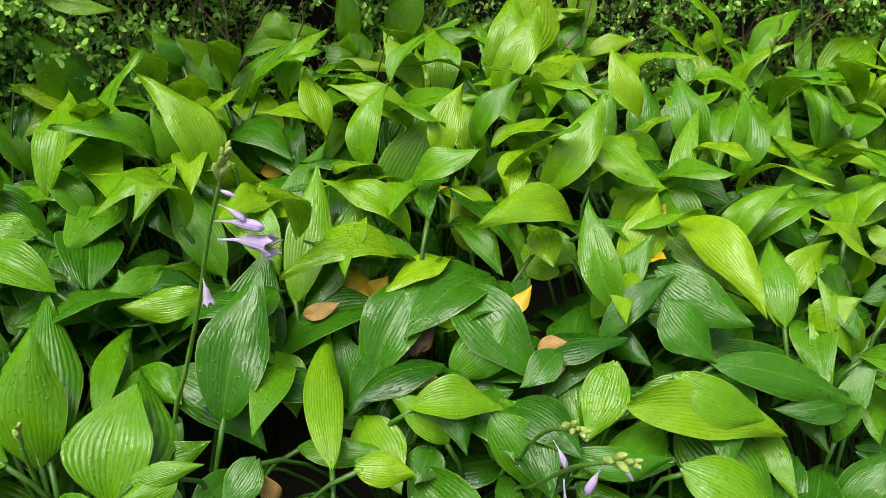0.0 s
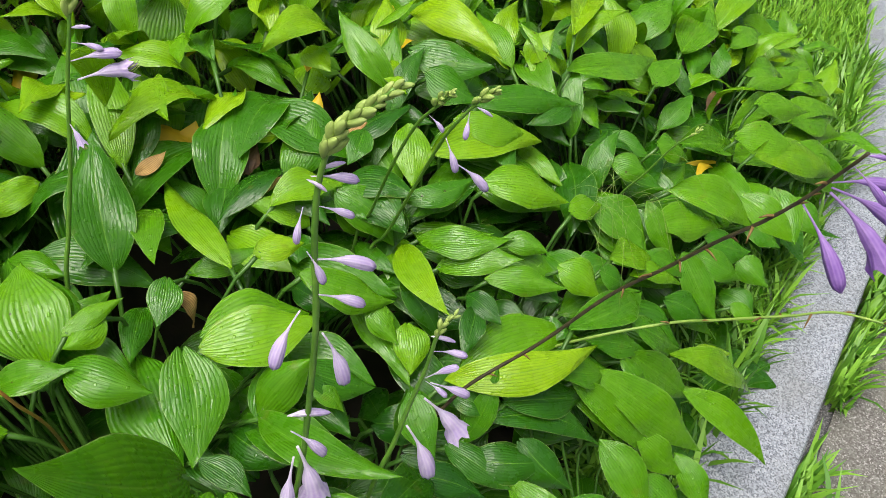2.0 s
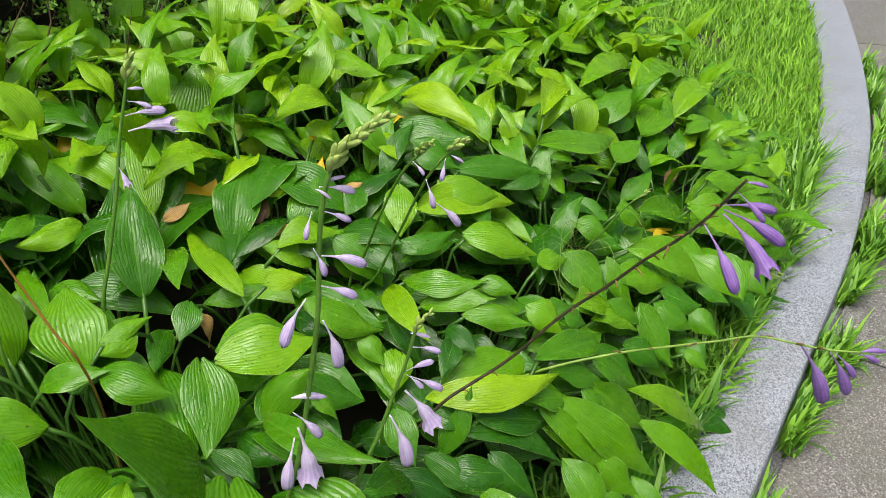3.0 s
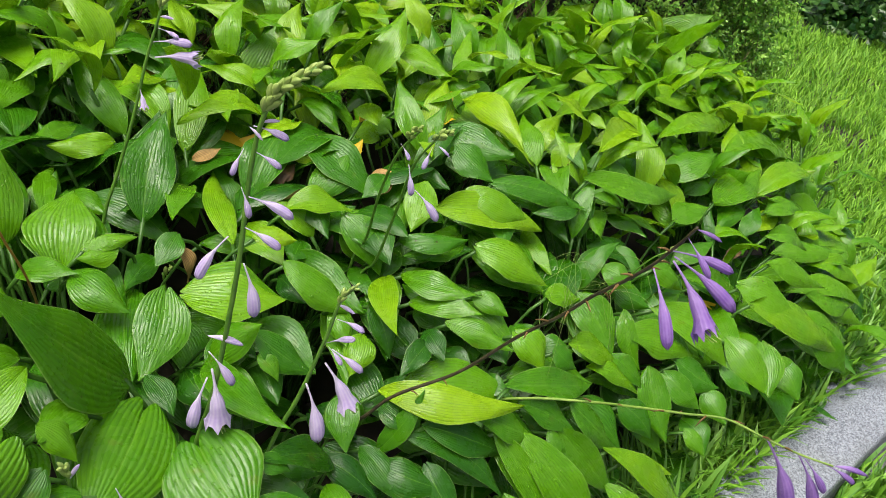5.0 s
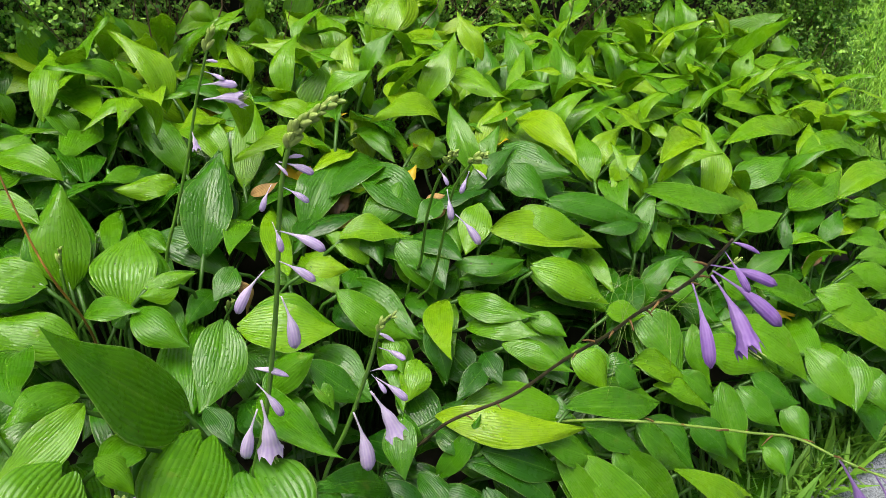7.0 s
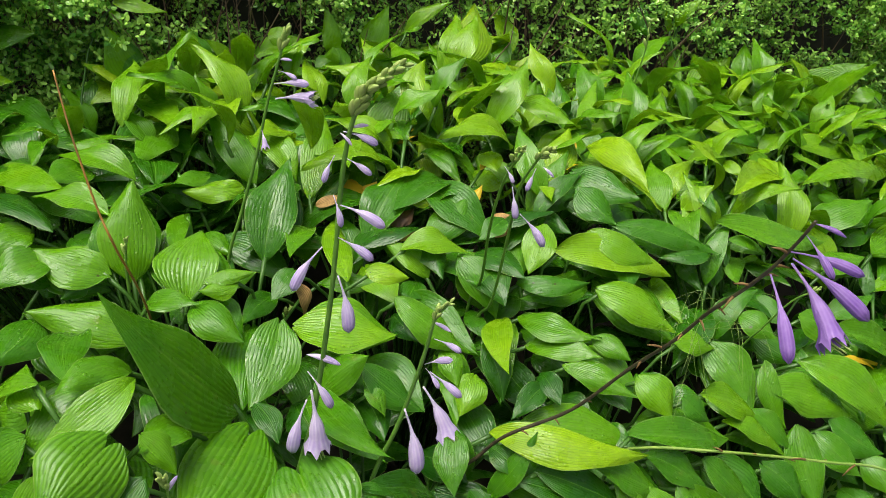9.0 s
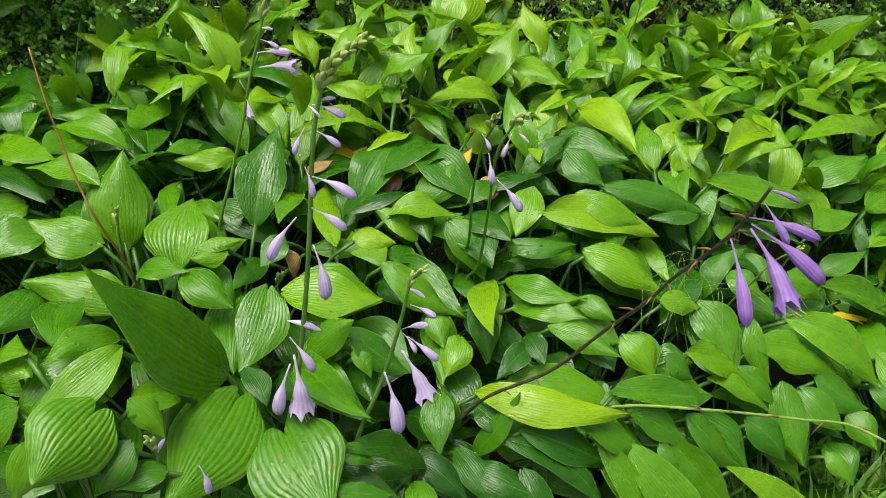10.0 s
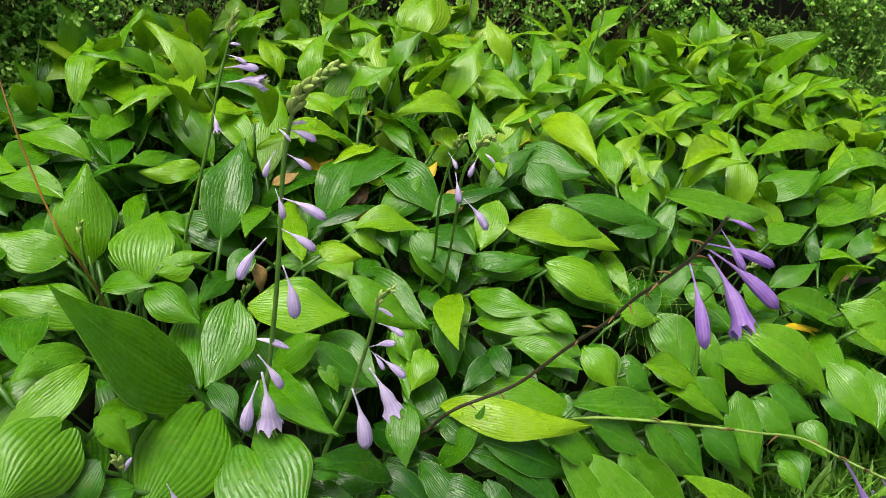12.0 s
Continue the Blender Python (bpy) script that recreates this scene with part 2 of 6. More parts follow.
def tube(points, radii, sides=6):
    """Vertices and faces of a closed tube along points."""
    verts, faces = [], []
    pts = [Vector(p) for p in points]
    ref = Vector((0.31, 0.87, 0.38))
    for i, p in enumerate(pts):
        d = (pts[min(i + 1, len(pts) - 1)] - pts[max(i - 1, 0)]).normalized()
        a = d.cross(ref).normalized()
        b = d.cross(a)
        for k in range(sides):
            w = 2 * math.pi * k / sides
            verts.append(p + radii[i] * (math.cos(w) * a + math.sin(w) * b))
    n = len(pts)
    for i in range(n - 1):
        for k in range(sides):
            k2 = (k + 1) % sides
            faces.append((i * sides + k, i * sides + k2, (i + 1) * sides + k2, (i + 1) * sides + k))
    faces.append(tuple(range(sides))[::-1])
    faces.append(tuple((n - 1) * sides + k for k in range(sides)))
    return verts, faces


def smooth_line(points, steps=8):
    """Catmull-Rom curve through points."""
    p = [Vector(q) for q in points]
    p = [2 * p[0] - p[1], *p, 2 * p[-1] - p[-2]]
    out = []
    for i in range(1, len(p) - 2):
        for s in range(steps):
            t = s / steps
            out.append(0.5 * ((2 * p[i]) + (p[i + 1] - p[i - 1]) * t + (2 * p[i - 1] - 5 * p[i] + 4 * p[i + 1] - p[i + 2]) * t * t + (3 * p[i] - p[i - 1] - 3 * p[i + 1] + p[i + 2]) * t ** 3))
    out.append(p[-2])
    return out


def under(parent, ob, place):
    """Makes ob a part of parent (whose own place in the world is kept in WHERE), standing at place."""
    ob.parent = parent
    ob.matrix_basis = WHERE[parent].inverted() @ place
    WHERE[ob] = place
    return ob


WHERE = {}


# ---- the lie of the land ----
KERB = [(-1.6, -0.18), (-0.6, 0.17), (0.0, 0.42), (0.39, 0.58), (0.60, 0.70), (0.86, 0.86), (1.19, 1.065), (1.46, 1.265), (1.76, 1.51), (2.08, 1.82), (2.38, 2.14), (2.62, 2.42), (2.88, 2.80), (3.10, 3.25), (3.3, 3.8), (3.45, 4.6), (3.5, 6.0)]
HEDGE_LINE = [(-2.2, 0.75), (-1.3, 1.02), (-0.62, 1.36), (-0.15, 1.68), (0.4, 1.80), (0.9, 1.84), (1.12, 1.85)]
KERB_WIDE, KERB_TOP, ROAD_Z = 0.14, 0.04, -0.03


def line_side(x, y, line):
    """Signed distance from a line of points: positive to its left."""
    best, sign = 1e9, 1
    for (ax, ay), (bx, by) in zip(line[:-1], line[1:]):
        dx, dy = bx - ax, by - ay
        t = max(0.0, min(1.0, ((x - ax) * dx + (y - ay) * dy) / (dx * dx + dy * dy)))
        ex, ey = x - ax - t * dx, y - ay - t * dy
        d = math.hypot(ex, ey)
        if d < best:
            best, sign = d, 1 if dx * ey - dy * ex > 0 else -1
    return best * sign


def hedge_y(x):
    return float(np.interp(x, [p[0] for p in HEDGE_LINE], [p[1] for p in HEDGE_LINE]))


def soil_z(x, y):
    d = line_side(x, y, KERB) - KERB_WIDE
    s = max(0.0, min(1.0, d / 1.1))
    rise = 0.20 * s * s * (3 - 2 * s)
    return 0.02 + rise * (0.45 if x > 1.2 else 1.0 if x < 0.4 else 1.0 - 0.55 * (x - 0.4) / 0.8)


def bed_edge(y):
    """x at which the hosta bed gives way to grass."""
    return float(np.interp(y, [0.70, 0.85, 1.0, 1.2, 1.4, 1.6, 1.8], [0.44, 0.72, 0.92, 1.10, 1.22, 1.27, 1.27]))


CANOPY = (-0.2508, -0.6446, 1.1988, -0.2142, 0.3932, -0.4105)


def canopy_z(x, y):
    x = max(-0.6, min(1.2, x))
    y = max(0.4, min(1.75, y))
    return sum(k * v for k, v in zip(CANOPY, (1, x, y, x * x, x * y, y * y)))


# ---- ground, road, kerb ----
def build_ground():
    verts, faces = [], []
    xs = np.r_[np.arange(-3.0, 3.6, 0.06), 3.6]
    ys = np.r_[np.arange(-0.4, 3.6, 0.06), np.arange(3.6, 9.0, 0.6)]
    index = {}
    inner = KERB_WIDE * 0.5
    for i, x in enumerate(xs):
        for j, y in enumerate(ys):
            d = line_side(x, y, KERB)
            if d < inner - 0.10:
                continue
            z = soil_z(x, y) + 0.012 * noise.noise((x * 9, y * 9, 0.3)) if d > inner else -0.05
            index[i, j] = len(verts)
            verts.append((x, y, z))
    for i in range(len(xs) - 1):
        for j in range(len(ys) - 1):
            q = [(i, j), (i + 1, j), (i + 1, j + 1), (i, j + 1)]
            if all(k in index for k in q):
                faces.append([index[k] for k in q])
    tagged(new("ground", mesh_from("ground", verts, faces, SOIL)), "dark damp soil of the planted bed", "ground", kind="structure")
    far = [(-60, -60, ROAD_Z), (60, -60, ROAD_Z), (60, 60, ROAD_Z), (-60, 60, ROAD_Z)]
    tagged(new("road", mesh_from("road", far, [(0, 1, 2, 3)], ASPHALT, False)), "grey grainy asphalt road beside the kerb", "road", kind="structure")


def offset_line(line, d, z):
    out = []
    for i, (x, y) in enumerate(line):
        ax, ay = line[max(i - 1, 0)]
        bx, by = line[min(i + 1, len(line) - 1)]
        l = math.hypot(bx - ax, by - ay)
        out.append(Vector((x - (by - ay) / l * d, y + (bx - ax) / l * d, z)))
    return out


def build_kerb():
    """Granite kerb stones of about a metre, end to end with open joints."""
    dense = [tuple(p.xy) for p in smooth_line([(x, y, 0) for x, y in KERB], 6)]
    length = [0.0]
    for a, b in zip(dense[:-1], dense[1:]):
        length.append(length[-1] + math.dist(a, b))
    root = tagged(new("kerb"), "pale speckled granite kerb curving along the bed", "kerb", kind="structure")
    WHERE[root] = Matrix.Identity(4)
    def at(s):
        return (float(np.interp(s, length, [p[0] for p in dense])), float(np.interp(s, length, [p[1] for p in dense])))
    s, step = 0.45, 0.99
    while s < length[-1] - 0.1:
        e = min(s + step, length[-1])
        line = [at(q) for q in np.linspace(s + 0.0006, e - 0.0006, 9)]
        b = 0.008
        prof = [(0, -0.2), (0, KERB_TOP - b), (b * 0.3, KERB_TOP - b * 0.3), (b, KERB_TOP), (KERB_WIDE - b, KERB_TOP), (KERB_WIDE, KERB_TOP - b), (KERB_WIDE, -0.2)]
        verts, faces = [], []
        rails = [offset_line(line, d, z) for d, z in prof]
        for i in range(len(line)):
            verts += [r[i] for r in rails]
        k = len(prof)
        for i in range(len(line) - 1):
            for j in range(k - 1):
                faces.append((i * k + j, i * k + j + 1, (i + 1) * k + j + 1, (i + 1) * k + j))
        faces.append(tuple(range(k))[::-1])
        faces.append(tuple((len(line) - 1) * k + j for j in range(k)))
        under(root, new("kerb_stone", mesh_from("kerb_stone", verts, faces, GRANITE, False)), Matrix.Identity(4))
        s = e
    # concrete gutter strip outside the kerb, with cross joints
    root = tagged(new("gutter"), "worn grey concrete gutter strip along the kerb", "gutter", kind="structure")
    WHERE[root] = Matrix.Identity(4)
    s = 0.3
    while s < length[-1] - 0.1:
        e = min(s + 0.62, length[-1])
        line = [at(q) for q in np.linspace(s + 0.003, e - 0.003, 6)]
        inner, outer = offset_line(line, -0.022, ROAD_Z + 0.014), offset_line(line, -0.30, ROAD_Z + 0.012)
        verts = [v for a, b in zip(inner, outer) for v in (a, b, a + Vector((0, 0, -0.1)), b + Vector((0, 0, -0.1)))]
        faces = []
        for i in range(5):
            o = i * 4
            faces += [(o, o + 1, o + 5, o + 4), (o + 1, o + 3, o + 7, o + 5), (o + 2, o, o + 4, o + 6)]
        faces += [(0, 2, 3, 1), (20, 21, 23, 22)]
        under(root, new("slab", mesh_from("slab", verts, faces, CONCRETE, False)), Matrix.Identity(4))
        s = e


# ---- unseen backdrop behind the walk, added to hold back light ----
def build_dark_backdrop():
    """A plain dark bank across the road, unseen, added to cut sky light and darken reflections."""
    verts, faces = [], []
    n = 40
    for i in range(n + 1):
        x = -9 + 18 * i / n
        for k, (y, z) in enumerate(((-3.4, ROAD_Z - 0.1), (-3.5, 0.7), (-3.7, 1.4), (-4.2, 2.0), (-5.4, 2.3))):
            verts.append((x, y + 0.25 * noise.noise((x, z, 3.0)), z + 0.3 * noise.noise((x * 0.8, 5.0, z))))
    for i in range(n):
        for k in range(4):
            o = 5 * i + k
            faces.append((o, o + 1, o + 6, o + 5))
    tagged(new("backdrop", mesh_from("backdrop", verts, faces, SHRUB)), "unseen dark green bank added across the road to block low sky light", "backdrop", kind="structure")


# ---- grass ----
def blades(name, label, spots, low, high, seed, mat=GRASS):
    """Curved tapering blades at the given roots, as one object."""
    rng = random.Random(seed)
    verts, faces = [], []
    for x, y, z in spots:
        h = rng.uniform(low, high)
        w = rng.uniform(0.0011, 0.0024) * (1 + h * 4) * (1.5 if mat == WEED else 1.0)
        a = rng.uniform(0, 2 * math.pi)
        lean = rng.uniform(0.1, 0.85) * h
        if name == "gutter_grass":
            for _ in range(8):
                if line_side(x + math.cos(a) * lean, y + math.sin(a) * lean, KERB) < -0.006:
                    break
                a = rng.uniform(0, 2 * math.pi)
        bend = rng.uniform(0.0, 0.45) * h
        sx, sy = -math.sin(a) * w, math.cos(a) * w
        o = len(verts)
        for k, (f, g) in enumerate(((0, 0.8), (0.35, 1.0), (0.7, 0.7), (1.0, 0.0))):
            cx = x + math.cos(a) * lean * f ** 1.6
            cy = y + math.sin(a) * lean * f ** 1.6
            cz = z + h * f - bend * f ** 2.5
            if g:
                verts += [(cx - sx * g, cy - sy * g, cz), (cx + sx * g, cy + sy * g, cz)]
            else:
                verts.append((cx, cy, cz))
        faces += [(o, o + 1, o + 3, o + 2), (o + 2, o + 3, o + 5, o + 4), (o + 4, o + 5, o + 6)]
    return tagged(new(name, mesh_from(name, verts, faces, mat)), label, "grass", kind="stuff")


def build_grass():
    rng = random.Random(5)
    lawn = []
    while len(lawn) < 85000:
        y = 0.9 + 4.6 * rng.random() ** 1.7
        x = rng.uniform(0.7, 3.4)
        if x < bed_edge(y) + 0.06 * noise.noise((y * 6, 2.0, 0.0)) or line_side(x, y, KERB) < KERB_WIDE - 0.01:
            continue
        if noise.noise((x * 3.1, y * 3.1, 4.0)) < -0.42 and rng.random() < 0.75:
            continue
        lawn.append((x, y, soil_z(x, y) - 0.01))
    blades("lawn_grass", "fresh green lawn grass between bed and kerb", lawn, 0.02, 0.078, 11)
    edge = []
    while len(edge) < 4200:
        x = rng.uniform(0.2, 1.5)
        y = rng.uniform(0.5, 1.5)
        d = line_side(x, y, KERB) - KERB_WIDE
        if -0.025 < d < 0.12 and rng.random() < 0.35 + 0.65 * (noise.noise((x * 7, y * 7, 1.0)) > -0.1):
            edge.append((x, y, soil_z(x, y) - 0.01))
    blades("weed_grass", "loose green grass growing over the inner kerb edge", edge, 0.03, 0.12, 12, WEED)
    over = []
    while len(over) < 420:
        x = rng.uniform(0.25, 1.5)
        y = rng.uniform(0.5, 1.4)
        d = line_side(x, y, KERB) - KERB_WIDE
        if -0.03 < d < 0.04 and noise.noise((x * 11, y * 11, 3.0)) > -0.05:
            over.append((x, y, soil_z(x, y) - 0.005))
    blades("kerb_weed", "broad-bladed weeds arching over the granite kerb", over, 0.07, 0.16, 14, WEED)
    gap = []
    while len(gap) < 2000:
        x = rng.uniform(0.3, 2.2)
        y = rng.uniform(0.45, 2.0)
        d = line_side(x, y, KERB)
        if -0.035 < d < -0.001 and noise.noise((x * 7.3, y * 7.3, 7.0)) > 0.02:
            gap.append((x, y, ROAD_Z))
        elif -0.13 < d < -0.03 and noise.noise((x * 8, y * 8, 9.0)) > 0.34:
            gap.append((x, y, ROAD_Z + 0.008))
    blades("gutter_grass", "tufts of green grass in the joint outside the kerb", gap, 0.03, 0.12, 13, WEED)


# ---- clipped hedge ----
def build_hedge():
    root = tagged(new("hedge"), "clipped small-leaved evergreen hedge, dark and twiggy inside", "hedge")
    WHERE[root] = Matrix.Identity(4)
    rng = random.Random(21)
    top = 1.12
    dense = [Vector(p) for p in smooth_line([(x, y, 0) for x, y in HEDGE_LINE], 6)]
    length = [0.0]
    for a, b in zip(dense[:-1], dense[1:]):
        length.append(length[-1] + (b - a).length)
    total = length[-1]

    def at(s, depth):
        x = float(np.interp(s, length, [p.x for p in dense]))
        y = float(np.interp(s, length, [p.y for p in dense]))
        x2 = float(np.interp(s + 0.02, length, [p.x for p in dense]))
        y2 = float(np.interp(s + 0.02, length, [p.y for p in dense]))
        d = Vector((x2 - x, y2 - y, 0))
        d = d.normalized() if d.length > 1e-6 else Vector((1, 0, 0))
        return Vector((x, y, 0)) + Vector((-d.y, d.x, 0)) * depth, Vector((d.y, -d.x, 0))

    verts, faces = [], []
    twig_v, twig_f = [], []

    def sprig(p, d, n, size):
        nonlocal verts, faces, twig_v, twig_f
        d = d.normalized()
        a = d.cross(Vector((0.3, 0.2, 0.93))).normalized()
        b = d.cross(a)
        for k in range(n):
            w = k * 1.75 + rng.random()
            c = p + d * (k / n) * 0.055
            for s in (1, -1):
                out = (math.cos(w) * a + math.sin(w) * b) * s
                tip = (out * 0.8 + d * rng.uniform(0.2, 0.9)).normalized()
                wide = tip.cross(d + Vector((rng.uniform(-.4, .4), rng.uniform(-.4, .4), rng.uniform(-.4, .4)))).normalized()
                l = size * rng.uniform(0.7, 1.15)
                nrm = tip.cross(wide)
                o = len(verts)
                verts.extend((c, c + tip * l * 0.32 + wide * l * 0.25 + nrm * l * 0.05, c + tip * l * 0.72 + wide * l * 0.24 + nrm * l * 0.05, c + tip * l, c + tip * l * 0.72 - wide * l * 0.24 + nrm * l * 0.05, c + tip * l * 0.32 - wide * l * 0.25 + nrm * l * 0.05))
                faces.append((o, o + 1, o + 2, o + 3))
                faces.append((o, o + 3, o + 4, o + 5))
        o = len(twig_v)
        twig_v.extend((p - d * 0.04 + a * 0.001, p - d * 0.04 - a * 0.001, p + d * 0.05))
        twig_f.append((o, o + 1, o + 2))

    for k in range(26000):
        s = rng.uniform(0, total) if k % 3 else rng.uniform(total * 0.30, total * 0.62)
        z = rng.uniform(0.12, top) if k % 4 else rng.uniform(0.3, 0.8)
        p, face = at(s, 0)
        bare = max(0.92 * math.exp(-((p.x + 0.36) / 0.20) ** 4), 0.5 * math.exp(-((p.x - 0.15) / 0.22) ** 2))
        inside = 0.0
        if rng.random() < bare * max(0.0, min(1.0, (1.0 - z) / 0.3)):
            if rng.random() < 0.6:
                continue
            inside = rng.uniform(0.06, 0.16)
        lump = 0.09 * noise.noise((p.x * 6, z * 7, 2.0))
        if noise.noise((p.x * 13, z * 13, 5.0)) < -0.22:
            continue
        depth = abs(rng.gauss(0, 0.04)) + lump + inside
        q = p - face * depth
        q.z = z
        sprig(q, face * rng.uniform(0.3, 1.0) + Vector((rng.uniform(-.7, .7), rng.uniform(-.7, .7), rng.uniform(-0.1, 1.0))), rng.randint(4, 7), 0.0115)
    for _ in range(1500):
        s = rng.uniform(0, total)
        p, face = at(s, rng.uniform(0, 0.55))
        p.z = top + rng.uniform(-0.05, 0.03)
        sprig(p, Vector((rng.uniform(-.5, .5), rng.uniform(-.5, .5), 1)), 6, 0.0145)
    for _ in range(2000):
        p, face = at(total, rng.uniform(0, 0.55))
        p = p + Vector((rng.uniform(-0.10, 0.03), 0, rng.uniform(0.1, top)))
        sprig(p, Vector((rng.uniform(0.3, 1), rng.uniform(-.7, .7), rng.uniform(-0.1, 1))), 6, 0.0145)
    leaves = new("foliage", mesh_from("foliage", verts, faces, HEDGE, False))
    under(root, tagged(leaves, kind="stuff"), Matrix.Identity(4))
    # a low dark shrub standing in the lawn beyond the hedge's end
    verts, faces = [], []
    twig_keep, twig_v, twig_f = (twig_v, twig_f), [], []
    c = Vector((2.74, 3.66, soil_z(2.74, 3.66)))
    for k in range(1100):
        a, e = rng.uniform(0, 2 * math.pi), rng.uniform(0.05, 1.5)
        d = Vector((math.cos(a) * math.cos(e), math.sin(a) * math.cos(e), math.sin(e)))
        r = 0.46 * (1 + 0.25 * noise.noise(d * 2.2)) * rng.uniform(0.8, 1.02)
        sprig(c + Vector((d.x * r, d.y * r, d.z * r * 0.9)), d + Vector((rng.uniform(-.6, .6), rng.uniform(-.6, .6), rng.uniform(0, .6))), 6, 0.046)
    shrub = tagged(new("shrub"), "low rounded dark green shrub on the lawn", "shrub")
    shrub.location = c
    WHERE[shrub] = Matrix.Translation(c)
    under(shrub, tagged(new("foliage", mesh_from("foliage", verts, faces, SHRUB, False)), kind="stuff"), Matrix.Identity(4))
    under(shrub, tagged(new("brushwood", mesh_from("brushwood", twig_v, twig_f, TWIG, False)), kind="stuff"), Matrix.Identity(4))
    v, f = tube([c + Vector((0, 0, -0.02)), c + Vector((0.01, 0, 0.15)), c + Vector((0.0, 0.02, 0.30))], [0.02, 0.015, 0.006], 7)
    under(shrub, new("trunk", mesh_from("trunk", v, f, TWIG)), Matrix.Identity(4))
    twig_v, twig_f = twig_keep
    # woody stems inside
    for k in range(460):
        s = rng.uniform(0.1, total - 0.05)
        p, face = at(s, rng.uniform(0.05, 0.17))
        if k > 90 and not (-0.62 < p.x < 0.40):
            continue
        z0 = 0.15
        pts = [Vector((p.x, p.y, z0))]
        d = Vector((rng.uniform(-.5, .5), rng.uniform(-.3, .1), 1.0)).normalized()
        for k in range(6):
            d = (d + Vector((rng.uniform(-.5, .5), rng.uniform(-.3, .3), rng.uniform(0, .4)))).normalized()
            pts.append(pts[-1] + d * rng.uniform(0.06, 0.16))
        v, f = tube(pts, [0.0030 * (1 - 0.13 * k) * (0.6 + rng.random()) for k in range(7)], 4)
        o = len(twig_v)
        twig_v.extend(v)
        twig_f.extend(tuple(i + o for i in q) for q in f)
    under(root, tagged(new("brushwood", mesh_from("brushwood", twig_v, twig_f, TWIG, False)), "bare brown twigs", kind="stuff"), Matrix.Identity(4))
    # near-black core added inside the hedge, its colour painting the shade there
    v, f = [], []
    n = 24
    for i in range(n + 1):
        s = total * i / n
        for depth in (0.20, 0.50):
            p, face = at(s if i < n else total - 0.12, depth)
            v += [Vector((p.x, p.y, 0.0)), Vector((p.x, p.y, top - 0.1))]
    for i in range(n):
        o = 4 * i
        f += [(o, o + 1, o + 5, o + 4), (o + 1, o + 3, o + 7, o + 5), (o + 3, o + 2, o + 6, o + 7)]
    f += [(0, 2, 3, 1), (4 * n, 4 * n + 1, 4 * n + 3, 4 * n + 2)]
    under(root, new("dark_core", mesh_from("dark_core", v, f, SHADE, False)), Matrix.Identity(4))


# ---- hostas ----
CROWNS = [(-0.95, 0.62), (-0.98, 0.95), (-0.66, 0.45), (-0.66, 0.80), (-0.62, 1.12), (-0.36, 0.55), (-0.34, 0.86), (-0.36, 1.20), (-0.12, 0.70), (-0.10, 1.04), (-0.10, 1.40), (0.14, 0.62), (0.16, 0.92), (0.16, 1.24), (0.22, 1.58), (0.42, 0.80), (0.44, 1.10), (0.46, 1.42), (0.70, 1.02), (0.72, 1.34), (0.66, 1.66), (0.98, 1.30), (0.98, 1.60), (1.16, 1.52)]
PLANTS = []


def build_crowns():
    for x, y in CROWNS:
        z = soil_z(x, y)
        ob = tagged(new("hosta"), "leafy green hosta, its ribbed leaves wet with rain", "plant", "hostas in the bed")
        ob.location = (x, y, z)
        WHERE[ob] = Matrix.Translation((x, y, z))
        PLANTS.append(ob)


def outline(s, full):
    """Half width of a hosta blade at s along it: round below, drawn out to a point."""
    p, q = 0.80 - 0.36 * full, 1.02 - 0.15 * full
    top = p / (p + q)
    half = (s + 0.004) ** p * max(0.0, 1 - s) ** q / (top ** p * (1 - top) ** q)
    foot = 0.58 * full
    return foot + (1 - foot) * half if s < top else half


